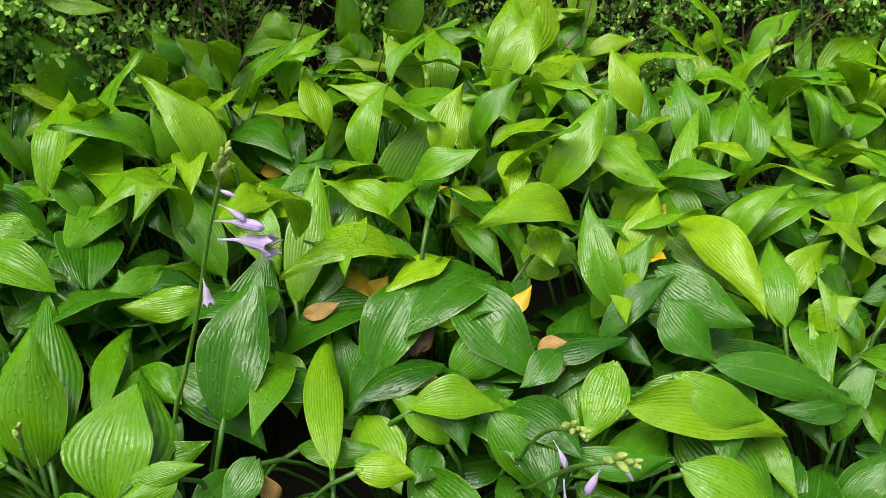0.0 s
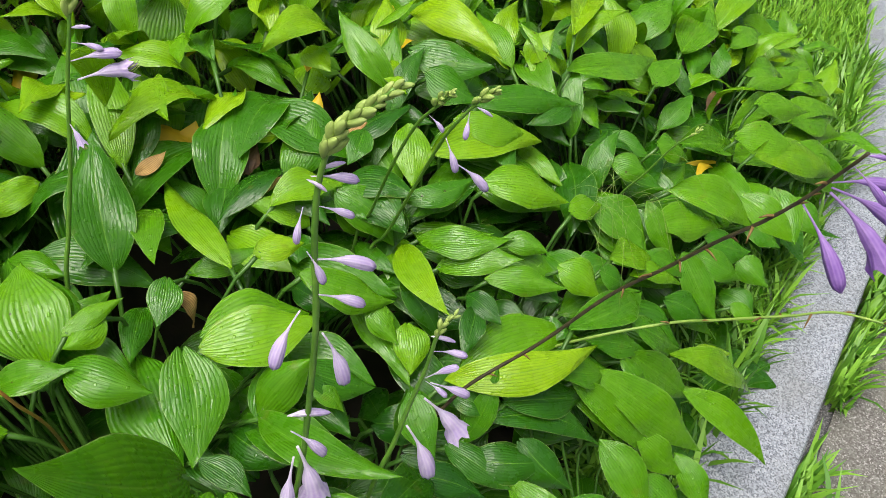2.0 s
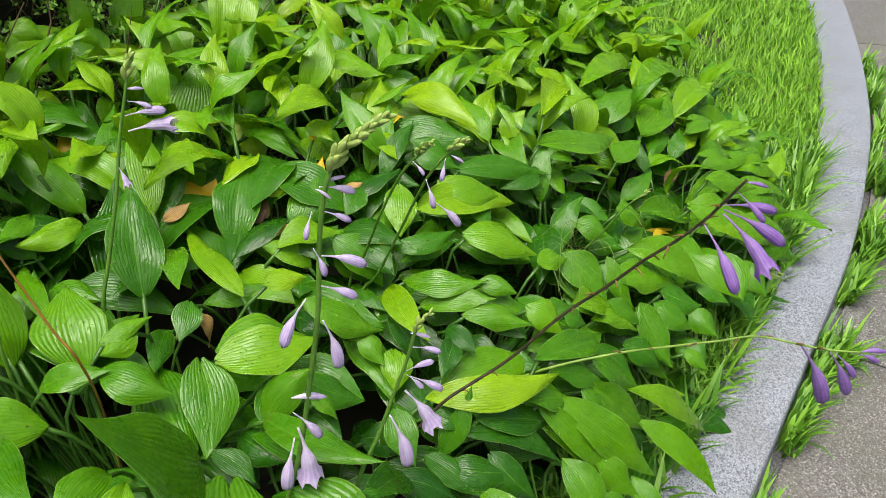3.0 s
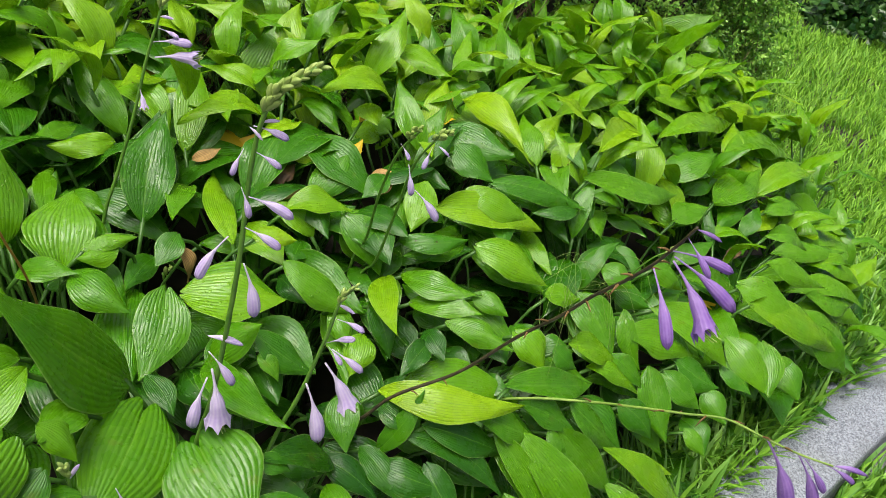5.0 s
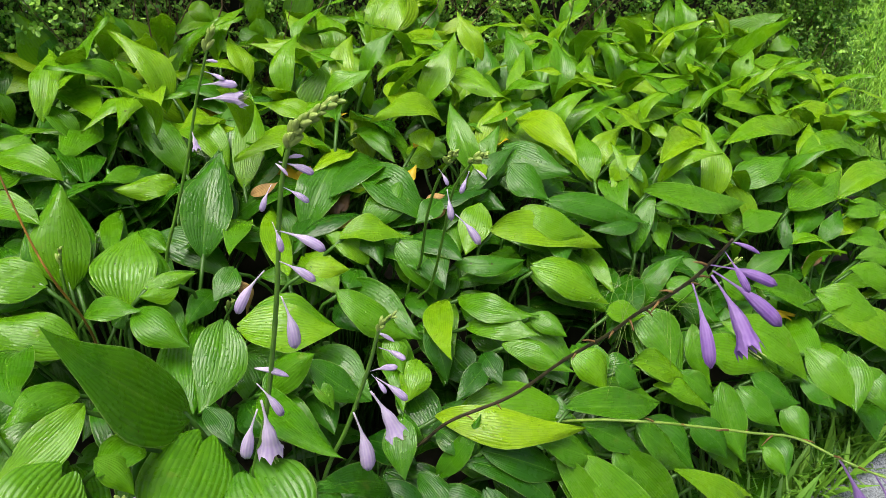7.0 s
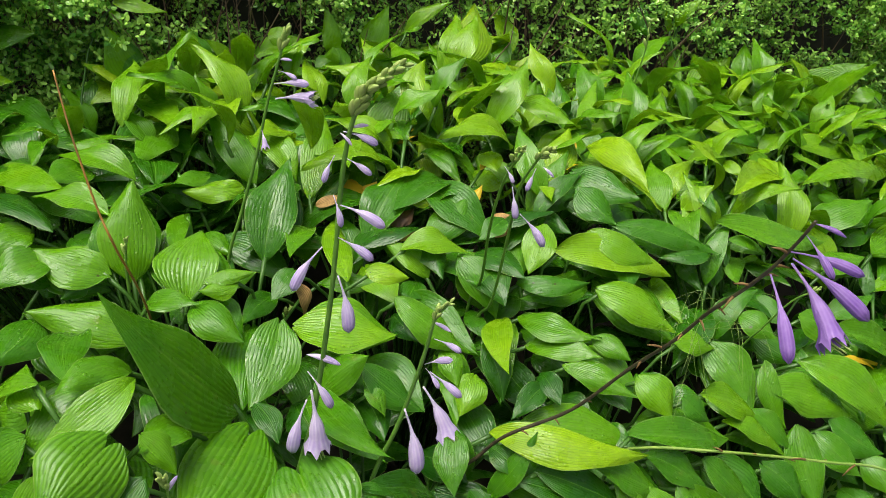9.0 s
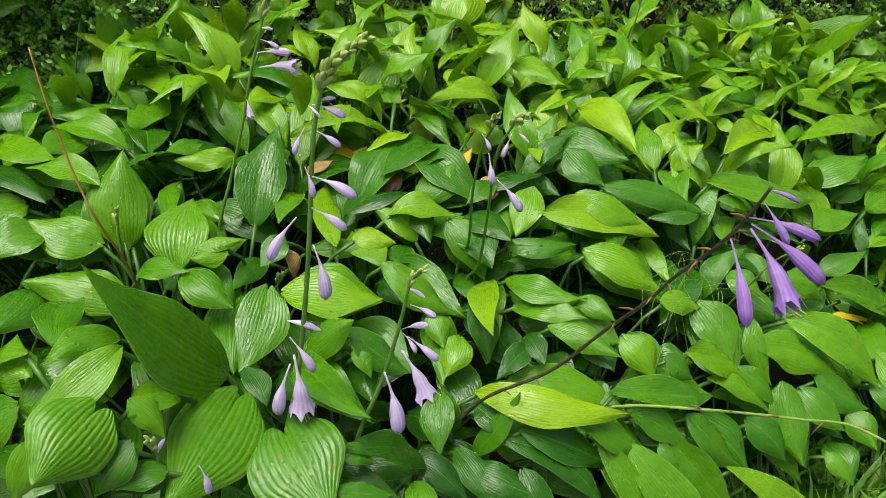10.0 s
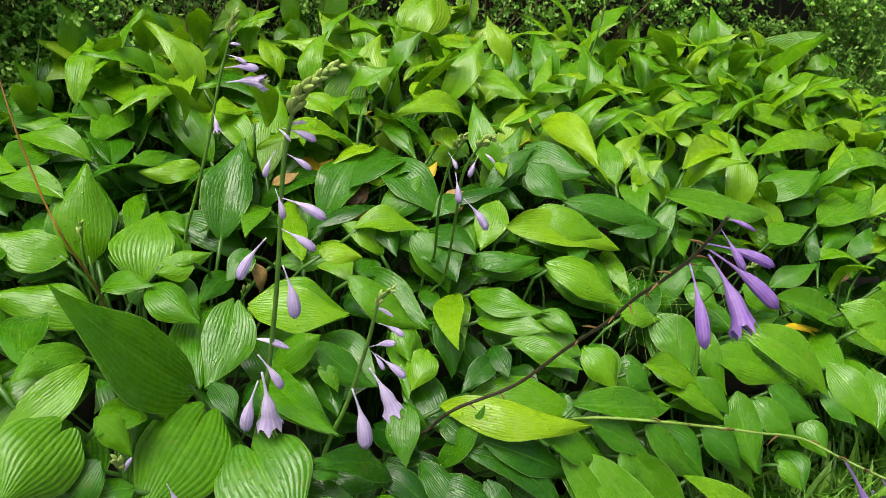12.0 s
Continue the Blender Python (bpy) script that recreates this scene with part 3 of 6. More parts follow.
def leaf_mesh(length, width, arch, fold, wavy, heart, blade_tone, seed, mat=None):
    """A ribbed blade along +y with its upper face to +z, base and point both on the y axis."""
    ns, nu = 17, 56 if width > 0.07 else 14
    swell = 0.0007 if nu > 14 else 0.0
    rng = random.Random(seed)
    ph, ph2, tw = rng.uniform(0, 6.3), rng.uniform(0, 6.3), rng.uniform(-0.25, 0.25)
    skew = rng.uniform(-0.10, 0.10) * length
    tip, flare, cup = rng.uniform(0.02, 0.20), rng.uniform(0.15, 0.9), rng.uniform(0.6, 1.5)
    verts, uvs, faces = [], [], []
    for i in range(ns + 1):
        s = 0.75 * (1 - math.cos(math.pi * i / ns)) / 2 + 0.25 * i / ns
        hw = width / 2 * outline(s, heart) * (1 - 0.42 * max(0.0, (s - 0.5) / 0.5) ** 0.9)
        for j in range(nu + 1):
            u = 2 * j / nu - 1
            k = abs(u)
            y = s * length - heart * 0.17 * length * math.sin(math.pi * k ** 0.72) * (1 - s) ** 5
            x = u * hw + skew * 4 * s * (1 - s)
            z = arch * length * math.sin(math.pi * s ** 0.85)
            z -= tip * length * (max(0.0, s - 0.62) ** 2 * 3.2 - 0.46 * s ** 6)
            z += fold * cup * hw * k ** 1.2 * (1.1 - s) - flare * hw * k * k * (0.25 + 0.75 * s)
            z += wavy * width * k ** 2.2 * math.sin(ph + s * 9.0 + (2.2 if u > 0 else 0)) * (1 - 0.4 * s)
            z += wavy * 0.35 * width * math.sin(ph2 + s * 15 + u * 2.0) * k
            z += tw * x * s
            z += swell * abs(math.sin(7 * math.pi * u)) ** 0.7 * min(1.0, hw / 0.03)
            verts.append((x, y, z))
            uvs.append((0.5 + u / 2, s))
    m = nu + 1
    for i in range(ns):
        for j in range(nu):
            faces.append((i * m + j, i * m + j + 1, (i + 1) * m + j + 1, (i + 1) * m + j))
    me = mesh_from("leaf", verts, faces, mat or LEAF, True, uvs)
    at = me.attributes.new("blade_tone", "FLOAT", "POINT")
    at.data.foreach_set("value", [blade_tone] * len(verts))
    return me


def nearest_plant(x, y):
    return min(PLANTS, key=lambda o: (o.location.x - x) ** 2 + (o.location.y - y) ** 2)


def blade_pose(b, t, roll):
    """The pose with +y from base to tip; roll turns the upper face about that way, 0 is as level as can be."""
    y = (t - b).normalized()
    x = y.cross(Vector((0, 0, 1)))
    x = x.normalized() if x.length > 1e-4 else Vector((1, 0, 0))
    z = x.cross(y)
    m = Matrix((x, y, z)).transposed().to_4x4()
    return Matrix.Translation(b) @ m @ Matrix.Rotation(radians(roll), 4, "Y")


def petiole(lf, world, plant, thick=0.0040):
    """Grooved leaf stalk from the blade's base down to the crown."""
    b = world.translation
    back = world.to_3x3() @ Vector((0, -1, 0))
    c = plant.location
    foot = c + Vector((b.x - c.x, b.y - c.y, 0)) * 0.18
    flat = Vector((back.x, back.y, min(back.z, 0.0) - 0.5)).normalized()
    h = max(0.03, b.z - foot.z)
    p1, p2 = b + flat * min(0.09, h * 0.4), foot + Vector((0, 0, h * 0.45))
    start = b - back * 0.006
    pts = []
    for k in range(9):
        t = k / 8
        pts.append((1 - t) ** 3 * start + 3 * t * (1 - t) ** 2 * p1 + 3 * t * t * (1 - t) * p2 + t ** 3 * foot)
    v, f = tube(pts, [thick * (1.15 - 0.45 * math.sin(math.pi * min(1.0, k / 6) * 0.9)) for k in range(9)], 6)
    st = new("petiole", mesh_from("petiole", v, f, PETIOLE))
    under(lf, st, Matrix.Identity(4))


COUNT = [0]


def leaf(bx, by, bz, tx, ty, tz, width, roll, tone, heart=None, arch=None, fold=None, mat=None, label="", stalk=True, wavy=None):
    """One blade of the upper storeys with its stalk, under the hosta that it grows from."""
    COUNT[0] += 1
    rng = random.Random(COUNT[0] * 7 + 3)
    b, t = Vector((bx, by, bz)), Vector((tx, ty, tz))
    length = (t - b).length
    slender = width < 0.5 * length
    width *= 0.94 if slender else 1.0
    heart = (rng.uniform(0.0, 0.15) if slender else rng.uniform(0.2, 0.45)) if heart is None else heart
    arch = rng.uniform(0.04, 0.15) if arch is None else arch
    fold = (rng.uniform(0.2, 0.55) if slender else rng.uniform(0.05, 0.3)) if fold is None else fold
    ripple = rng.uniform(0.04, 0.10) if slender else rng.uniform(0.02, 0.06)
    wavy = ripple if wavy is None else wavy
    me = leaf_mesh(length, width, arch, fold, wavy, heart, tone + rng.uniform(-0.07, 0.07), COUNT[0], mat)
    back = (t - b).normalized()
    plant = nearest_plant(bx - back.x * 0.07, by - back.y * 0.07)
    lf = new("leaf", me)
    m = blade_pose(b, t, roll + rng.uniform(-7, 7))
    under(plant, lf, m)
    if label:
        tagged(lf, label)
    if stalk:
        petiole(lf, m, plant, 0.0022 + 0.010 * width)
    return lf


build_ground()
build_kerb()
build_dark_backdrop()
build_grass()
build_hedge()
build_crowns()

# blades: base, point, width, roll, tone from dark to yellow green
leaf(-0.545, 1.363, 0.627, -0.576, 1.344, 0.728, 0.067, -74, 0.55)
leaf(-0.551, 1.360, 0.625, -0.613, 1.315, 0.676, 0.038, -46, 0.89)
leaf(-0.577, 1.345, 0.628, -0.612, 1.301, 0.608, 0.051, -33, 0.84)
leaf(-0.548, 1.297, 0.621, -0.413, 1.127, 0.623, 0.060, 12, 0.77)
leaf(-0.558, 1.375, 0.627, -0.438, 1.285, 0.635, 0.045, 23, 0.69)
leaf(-0.508, 1.284, 0.624, -0.422, 1.246, 0.616, 0.035, 27, 0.58)
leaf(-0.470, 1.232, 0.602, -0.476, 1.092, 0.587, 0.063, -16, 0.46)
leaf(-0.455, 1.047, 0.578, -0.570, 1.077, 0.604, 0.050, -26, 0.58)
leaf(-0.511, 1.126, 0.591, -0.572, 1.115, 0.606, 0.035, -34, 0.65)
leaf(-0.419, 0.892, 0.511, -0.421, 0.953, 0.618, 0.068, 14, 0.57)
leaf(-0.442, 0.894, 0.518, -0.458, 0.932, 0.590, 0.044, 2, 0.47)
leaf(-0.443, 0.881, 0.522, -0.529, 0.882, 0.556, 0.061, -28, 0.62)
leaf(-0.631, 1.050, 0.594, -0.509, 0.960, 0.602, 0.057, 17, 0.77)
leaf(-0.446, 0.922, 0.581, -0.553, 0.956, 0.593, 0.042, -24, 0.62)
leaf(-0.350, 0.871, 0.491, -0.347, 0.965, 0.543, 0.080, 12, 0.67)
leaf(-0.327, 0.873, 0.515, -0.265, 0.893, 0.520, 0.022, 31, 0.62)
leaf(-0.374, 0.927, 0.526, -0.397, 1.076, 0.520, 0.030, 8, 0.47)
leaf(-0.393, 1.268, 0.589, -0.425, 1.283, 0.669, 0.039, -32, 0.58)
leaf(-0.311, 1.125, 0.545, -0.390, 1.205, 0.635, 0.053, -16, 0.56)
leaf(-0.475, 1.411, 0.628, -0.493, 1.401, 0.680, 0.025, -74, 0.81)
leaf(-0.446, 1.432, 0.638, -0.465, 1.416, 0.707, 0.029, -85, 0.71)
leaf(-0.403, 1.459, 0.613, -0.445, 1.432, 0.690, 0.040, -65, 0.77)
leaf(-0.461, 1.370, 0.632, -0.373, 1.389, 0.583, 0.064, 40, 0.85)
leaf(-0.397, 1.282, 0.622, -0.316, 1.332, 0.534, 0.060, 50, 0.74)
leaf(-0.388, 1.463, 0.592, -0.295, 1.367, 0.560, 0.057, 19, 0.81)
leaf(-0.305, 1.254, 0.544, -0.243, 1.188, 0.586, 0.038, 29, 0.87)
leaf(-0.316, 1.078, 0.555, -0.394, 1.046, 0.563, 0.039, -34, 0.73)
leaf(-0.373, 1.113, 0.564, -0.415, 1.050, 0.569, 0.031, -30, 0.59)
leaf(-0.270, 0.953, 0.504, -0.246, 1.070, 0.604, 0.072, 14, 0.27)
leaf(-0.230, 1.102, 0.529, -0.223, 1.237, 0.626, 0.052, 8, 0.66)
leaf(-0.157, 1.303, 0.532, -0.097, 1.369, 0.634, 0.073, 28, 0.64)
leaf(-0.178, 1.148, 0.520, -0.181, 1.227, 0.586, 0.066, 5, 0.71, heart=0.40)
leaf(-0.142, 1.038, 0.485, -0.076, 1.163, 0.558, 0.070, 18, 0.34)
leaf(-0.045, 1.245, 0.505, -0.075, 1.298, 0.560, 0.048, -15, 1.03)
leaf(-0.082, 1.113, 0.543, -0.038, 1.076, 0.527, 0.037, 24, 0.99)
leaf(-0.055, 1.042, 0.493, 0.004, 1.107, 0.546, 0.056, 22, 0.34)
leaf(-0.056, 0.974, 0.469, -0.117, 0.996, 0.511, 0.038, -29, 0.72)
leaf(-0.094, 0.984, 0.506, -0.001, 0.998, 0.493, 0.046, 32, 0.62)
leaf(-0.132, 0.903, 0.514, -0.079, 0.906, 0.505, 0.032, 31, 0.87)
leaf(-0.159, 0.917, 0.495, -0.192, 1.092, 0.507, 0.041, -1, 0.67)
leaf(-0.268, 1.487, 0.573, -0.241, 1.517, 0.603, 0.042, 29, 0.58)
leaf(-0.240, 1.569, 0.611, -0.240, 1.570, 0.647, 0.030, -4, 0.65)
leaf(-0.281, 1.550, 0.600, -0.163, 1.555, 0.598, 0.022, 37, 0.84)
leaf(-0.130, 1.649, 0.591, -0.084, 1.544, 0.592, 0.051, 15, 0.65)
leaf(-0.158, 1.626, 0.598, -0.141, 1.633, 0.637, 0.032, 50, 0.76)
leaf(0.000, 1.663, 0.599, 0.031, 1.671, 0.711, 0.071, 59, 1.01)
leaf(-0.080, 1.648, 0.598, -0.037, 1.658, 0.632, 0.035, 41, 0.76)
leaf(-0.246, 1.093, 0.557, -0.272, 1.028, 0.546, 0.035, -20, 0.43)
leaf(-0.217, 1.016, 0.521, -0.229, 0.920, 0.526, 0.038, -12, 0.47)
leaf(-0.379, 1.066, 0.531, -0.412, 1.095, 0.573, 0.034, -16, 0.44)
leaf(-0.521, 1.054, 0.589, -0.542, 0.985, 0.600, 0.051, -28, 0.52)
leaf(-0.091, 1.298, 0.554, -0.144, 1.333, 0.564, 0.037, -28, 0.64)
leaf(-0.044, 1.464, 0.553, -0.101, 1.505, 0.564, 0.037, -29, 0.73)
leaf(-0.207, 1.492, 0.556, -0.179, 1.522, 0.590, 0.034, 28, 0.68)
leaf(0.765, 1.781, 0.452, 0.822, 1.603, 0.612, 0.077, 54, 0.69)
leaf(0.527, 1.763, 0.518, 0.594, 1.768, 0.585, 0.071, 38, 0.74)
leaf(0.633, 1.769, 0.493, 0.609, 1.769, 0.592, 0.040, -93, 0.64)
leaf(0.673, 1.773, 0.482, 0.648, 1.772, 0.606, 0.035, -100, 0.84)
leaf(0.750, 1.781, 0.491, 0.713, 1.777, 0.551, 0.058, -72, 0.54)
leaf(0.775, 1.781, 0.512, 0.728, 1.779, 0.583, 0.028, -69, 0.84)
leaf(0.471, 1.719, 0.519, 0.479, 1.759, 0.597, 0.023, -3, 0.64)
leaf(0.428, 1.642, 0.526, 0.411, 1.656, 0.560, 0.027, -40, 0.74)
leaf(0.502, 1.478, 0.492, 0.460, 1.608, 0.572, 0.037, -20, 0.62)
leaf(0.620, 1.638, 0.483, 0.693, 1.700, 0.507, 0.046, 17, 0.59)
leaf(0.795, 1.699, 0.439, 0.963, 1.767, 0.469, 0.081, 25, 0.69)
leaf(0.369, 1.275, 0.524, 0.545, 1.415, 0.498, 0.038, 22, 0.73)
leaf(0.565, 1.461, 0.470, 0.652, 1.517, 0.494, 0.047, 21, 0.61)
leaf(0.617, 1.485, 0.484, 0.792, 1.542, 0.441, 0.056, 31, 0.66)
leaf(0.575, 1.283, 0.481, 0.868, 1.525, 0.408, 0.060, 18, 0.69)
leaf(0.407, 1.145, 0.519, 0.565, 1.295, 0.470, 0.055, 19, 0.85)
leaf(0.493, 1.260, 0.477, 0.547, 1.232, 0.459, 0.028, 35, 0.70)
leaf(0.330, 1.140, 0.498, 0.373, 1.144, 0.536, 0.038, 34, 0.78)
leaf(0.300, 1.135, 0.498, 0.298, 1.240, 0.541, 0.045, -9, 0.59)
leaf(0.194, 1.239, 0.563, 0.263, 1.095, 0.541, 0.054, 21, 0.82)
leaf(0.131, 1.189, 0.530, 0.166, 1.256, 0.589, 0.051, 12, 0.85)
leaf(0.097, 1.093, 0.504, 0.175, 1.147, 0.558, 0.035, 24, 0.23)
leaf(0.162, 1.157, 0.551, 0.252, 1.094, 0.533, 0.058, 31, 0.38)
leaf(0.165, 1.115, 0.539, 0.213, 1.067, 0.504, 0.056, 27, 0.37)
leaf(0.120, 1.016, 0.488, 0.291, 1.030, 0.441, 0.064, 32, 0.76)
leaf(0.169, 1.051, 0.501, 0.275, 1.038, 0.456, 0.050, 34, 0.61)
leaf(0.108, 1.054, 0.510, 0.079, 0.986, 0.467, 0.049, -9, 0.70)
leaf(0.064, 0.979, 0.457, 0.165, 0.980, 0.459, 0.035, 30, 0.45)
leaf(0.209, 1.070, 0.502, 0.368, 1.059, 0.461, 0.047, 33, 0.41)
leaf(0.356, 1.069, 0.465, 0.273, 1.047, 0.463, 0.038, -28, 0.26)
leaf(0.371, 1.098, 0.495, 0.565, 1.148, 0.442, 0.058, 31, 0.53)
leaf(0.348, 1.047, 0.417, 0.394, 1.109, 0.498, 0.034, 10, 0.47)
leaf(0.595, 1.254, 0.420, 0.698, 1.278, 0.456, 0.065, 25, 0.46)
leaf(0.694, 1.236, 0.376, 0.852, 1.352, 0.391, 0.080, 14, 0.56)
leaf(0.574, 1.151, 0.388, 0.656, 1.187, 0.394, 0.052, 21, 0.54)
leaf(0.383, 1.082, 0.474, 0.440, 1.088, 0.450, 0.023, 35, 0.52)
leaf(0.110, 1.427, 0.519, 0.143, 1.507, 0.601, 0.055, 10, 0.60)
leaf(0.181, 1.470, 0.517, 0.182, 1.544, 0.601, 0.053, -3, 0.46)
leaf(0.193, 1.282, 0.548, 0.235, 1.406, 0.629, 0.032, 6, 0.58)
leaf(0.236, 1.438, 0.523, 0.310, 1.459, 0.565, 0.052, 32, 0.70)
leaf(0.322, 1.432, 0.554, 0.420, 1.459, 0.541, 0.033, 34, 0.80)
leaf(0.298, 1.635, 0.547, 0.286, 1.695, 0.597, 0.036, -13, 0.84)
leaf(0.269, 1.624, 0.551, 0.249, 1.686, 0.589, 0.029, -16, 0.54)
leaf(0.012, 1.517, 0.565, 0.122, 1.606, 0.600, 0.048, 28, 0.87)
leaf(0.116, 1.689, 0.571, 0.192, 1.707, 0.589, 0.035, 36, 0.89)
leaf(0.081, 1.682, 0.582, 0.108, 1.687, 0.630, 0.041, 48, 0.54)
leaf(0.039, 1.216, 0.561, 0.047, 1.156, 0.551, 0.040, 6, 0.79)
leaf(0.450, 1.323, 0.507, 0.475, 1.287, 0.496, 0.024, 28, 0.72)
leaf(0.354, 1.157, 0.528, 0.370, 1.108, 0.505, 0.026, 19, 0.43)
leaf(0.305, 1.300, 0.525, 0.352, 1.349, 0.550, 0.031, 17, 0.57)
leaf(0.861, 1.789, 0.456, 0.783, 1.781, 0.494, 0.058, -42, 0.59)
leaf(0.876, 1.641, 0.402, 0.989, 1.736, 0.422, 0.050, 14, 0.64)
leaf(0.747, 1.536, 0.427, 0.865, 1.598, 0.434, 0.040, 22, 0.62)
leaf(0.499, 1.440, 0.511, 0.616, 1.542, 0.502, 0.044, 20, 0.61)
leaf(0.459, 1.455, 0.501, 0.388, 1.415, 0.541, 0.051, -37, 0.55)
leaf(0.276, 1.283, 0.532, 0.334, 1.296, 0.546, 0.029, 31, 0.56)
leaf(0.529, 1.218, 0.431, 0.482, 1.211, 0.476, 0.044, -49, 0.45)
leaf(0.668, 1.309, 0.429, 0.606, 1.287, 0.461, 0.050, -35, 0.57)
leaf(0.798, 1.403, 0.370, 0.873, 1.452, 0.394, 0.038, 15, 0.59)
leaf(0.050, 1.060, 0.516, 0.012, 1.021, 0.502, 0.034, -21, 0.31)
leaf(0.360, 1.696, 0.536, 0.398, 1.738, 0.564, 0.034, 18, 0.64)
leaf(0.363, 1.546, 0.559, 0.311, 1.485, 0.567, 0.041, -21, 0.66)
leaf(0.935, 1.793, 0.502, 0.882, 1.790, 0.481, 0.043, -32, 0.64)
leaf(0.539, 1.598, 0.529, 0.474, 1.499, 0.530, 0.040, -11, 0.62)
leaf(0.578, 1.409, 0.456, 0.495, 1.346, 0.504, 0.050, -29, 0.58)
leaf(-0.399, 0.830, 0.462, -0.524, 0.828, 0.502, 0.064, -26, 0.50)
leaf(-0.447, 0.790, 0.492, -0.402, 0.660, 0.521, 0.055, -7, 0.45)
leaf(-0.417, 0.611, 0.552, -0.391, 0.582, 0.548, 0.033, 4, 0.65)
leaf(-0.324, 0.627, 0.549, -0.399, 0.559, 0.513, 0.046, -28, 0.60)
leaf(-0.339, 0.656, 0.539, -0.382, 0.590, 0.557, 0.040, -28, 0.50)
leaf(-0.386, 0.551, 0.501, -0.413, 0.528, 0.447, 0.033, -40, 0.60)
leaf(-0.288, 0.636, 0.486, -0.309, 0.571, 0.510, 0.040, -22, 0.60)
leaf(-0.310, 0.587, 0.517, -0.280, 0.576, 0.480, 0.030, 20, 0.60)
leaf(-0.231, 0.828, 0.485, -0.254, 0.736, 0.431, 0.063, -14, 0.40)
leaf(-0.332, 0.844, 0.502, -0.265, 0.799, 0.478, 0.048, 17, 0.40)
leaf(-0.211, 0.828, 0.482, -0.092, 0.831, 0.468, 0.066, 28, 0.75)
leaf(-0.179, 0.773, 0.429, -0.121, 0.769, 0.481, 0.045, 37, 0.45)
leaf(-0.182, 0.762, 0.436, -0.087, 0.621, 0.460, 0.044, 11, 0.45)
leaf(-0.131, 0.788, 0.454, -0.060, 0.773, 0.399, 0.045, 28, 0.35)
leaf(-0.096, 0.873, 0.495, -0.002, 0.852, 0.429, 0.050, 30, 0.50)
leaf(-0.118, 0.617, 0.424, -0.035, 0.712, 0.302, 0.047, 31, 0.18)
leaf(-0.024, 0.769, 0.369, -0.025, 0.709, 0.329, 0.042, -1, 0.35)
leaf(-0.059, 0.699, 0.337, 0.009, 0.658, 0.301, 0.040, 19, 0.12)
leaf(-0.126, 0.618, 0.422, -0.092, 0.617, 0.407, 0.025, 24, 0.35)
leaf(-0.280, 0.559, 0.456, -0.319, 0.533, 0.457, 0.032, -24, 0.45)
leaf(-0.305, 0.558, 0.490, -0.335, 0.527, 0.455, 0.039, -27, 0.25)
leaf(-0.243, 0.735, 0.438, -0.213, 0.689, 0.421, 0.030, 7, 0.20)
leaf(-0.034, 0.850, 0.438, -0.019, 0.808, 0.409, 0.032, 8, 0.65)
leaf(-0.000, 0.828, 0.412, -0.019, 0.781, 0.386, 0.041, -10, 0.70)
leaf(-0.130, 0.582, 0.405, -0.069, 0.594, 0.387, 0.025, 23, 0.30)
leaf(-0.126, 0.768, 0.435, -0.104, 0.748, 0.412, 0.022, 17, 0.50)
leaf(-0.289, 0.886, 0.513, -0.330, 0.857, 0.513, 0.032, -30, 0.60)
leaf(-0.396, 0.858, 0.492, -0.321, 0.830, 0.511, 0.036, 26, 0.50)
leaf(-0.475, 0.879, 0.524, -0.493, 0.853, 0.503, 0.032, -29, 0.30)
leaf(-0.012, 0.995, 0.488, 0.035, 0.948, 0.420, 0.053, 22, 0.50)
leaf(-0.223, 0.903, 0.516, -0.246, 0.863, 0.496, 0.035, -21, 0.30)
leaf(-0.368, 0.559, 0.516, -0.339, 0.544, 0.493, 0.030, 13, 0.30)
leaf(0.016, 0.769, 0.372, 0.201, 0.746, 0.358, 0.053, 25, 0.95)
leaf(0.015, 0.727, 0.313, 0.069, 0.744, 0.394, 0.032, 31, 0.40)
leaf(0.042, 0.937, 0.426, 0.040, 0.799, 0.434, 0.043, 1, 0.80)
leaf(0.064, 0.940, 0.427, 0.165, 0.882, 0.431, 0.047, 27, 0.65)
leaf(0.070, 0.902, 0.407, 0.164, 0.855, 0.419, 0.044, 27, 0.50)
leaf(0.114, 0.859, 0.406, 0.201, 0.817, 0.386, 0.039, 26, 0.50)
leaf(0.207, 0.844, 0.398, 0.244, 0.806, 0.360, 0.048, 24, 0.65)
leaf(0.185, 0.780, 0.361, 0.330, 0.832, 0.311, 0.053, 24, 0.50)
leaf(0.067, 0.728, 0.351, 0.182, 0.733, 0.287, 0.050, 27, 0.20)
leaf(0.133, 0.749, 0.347, 0.229, 0.751, 0.296, 0.044, 27, 0.40)
leaf(0.015, 0.880, 0.426, 0.038, 0.830, 0.370, 0.036, 12, 0.10)
leaf(0.088, 0.833, 0.394, 0.042, 0.778, 0.384, 0.033, -15, 0.08)
leaf(0.087, 0.850, 0.399, 0.104, 0.801, 0.387, 0.033, 12, 0.08)
leaf(0.332, 0.949, 0.377, 0.369, 0.887, 0.326, 0.062, 23, 0.55)
leaf(0.297, 0.864, 0.357, 0.391, 0.881, 0.303, 0.054, 30, 0.60)
leaf(0.405, 0.934, 0.362, 0.426, 0.876, 0.290, 0.034, 21, 0.50)
leaf(0.401, 0.909, 0.334, 0.536, 0.911, 0.282, 0.063, 29, 0.65)
leaf(0.463, 0.957, 0.346, 0.591, 0.900, 0.264, 0.067, 33, 0.60)
leaf(0.374, 0.888, 0.315, 0.431, 0.859, 0.266, 0.037, 32, 0.45)
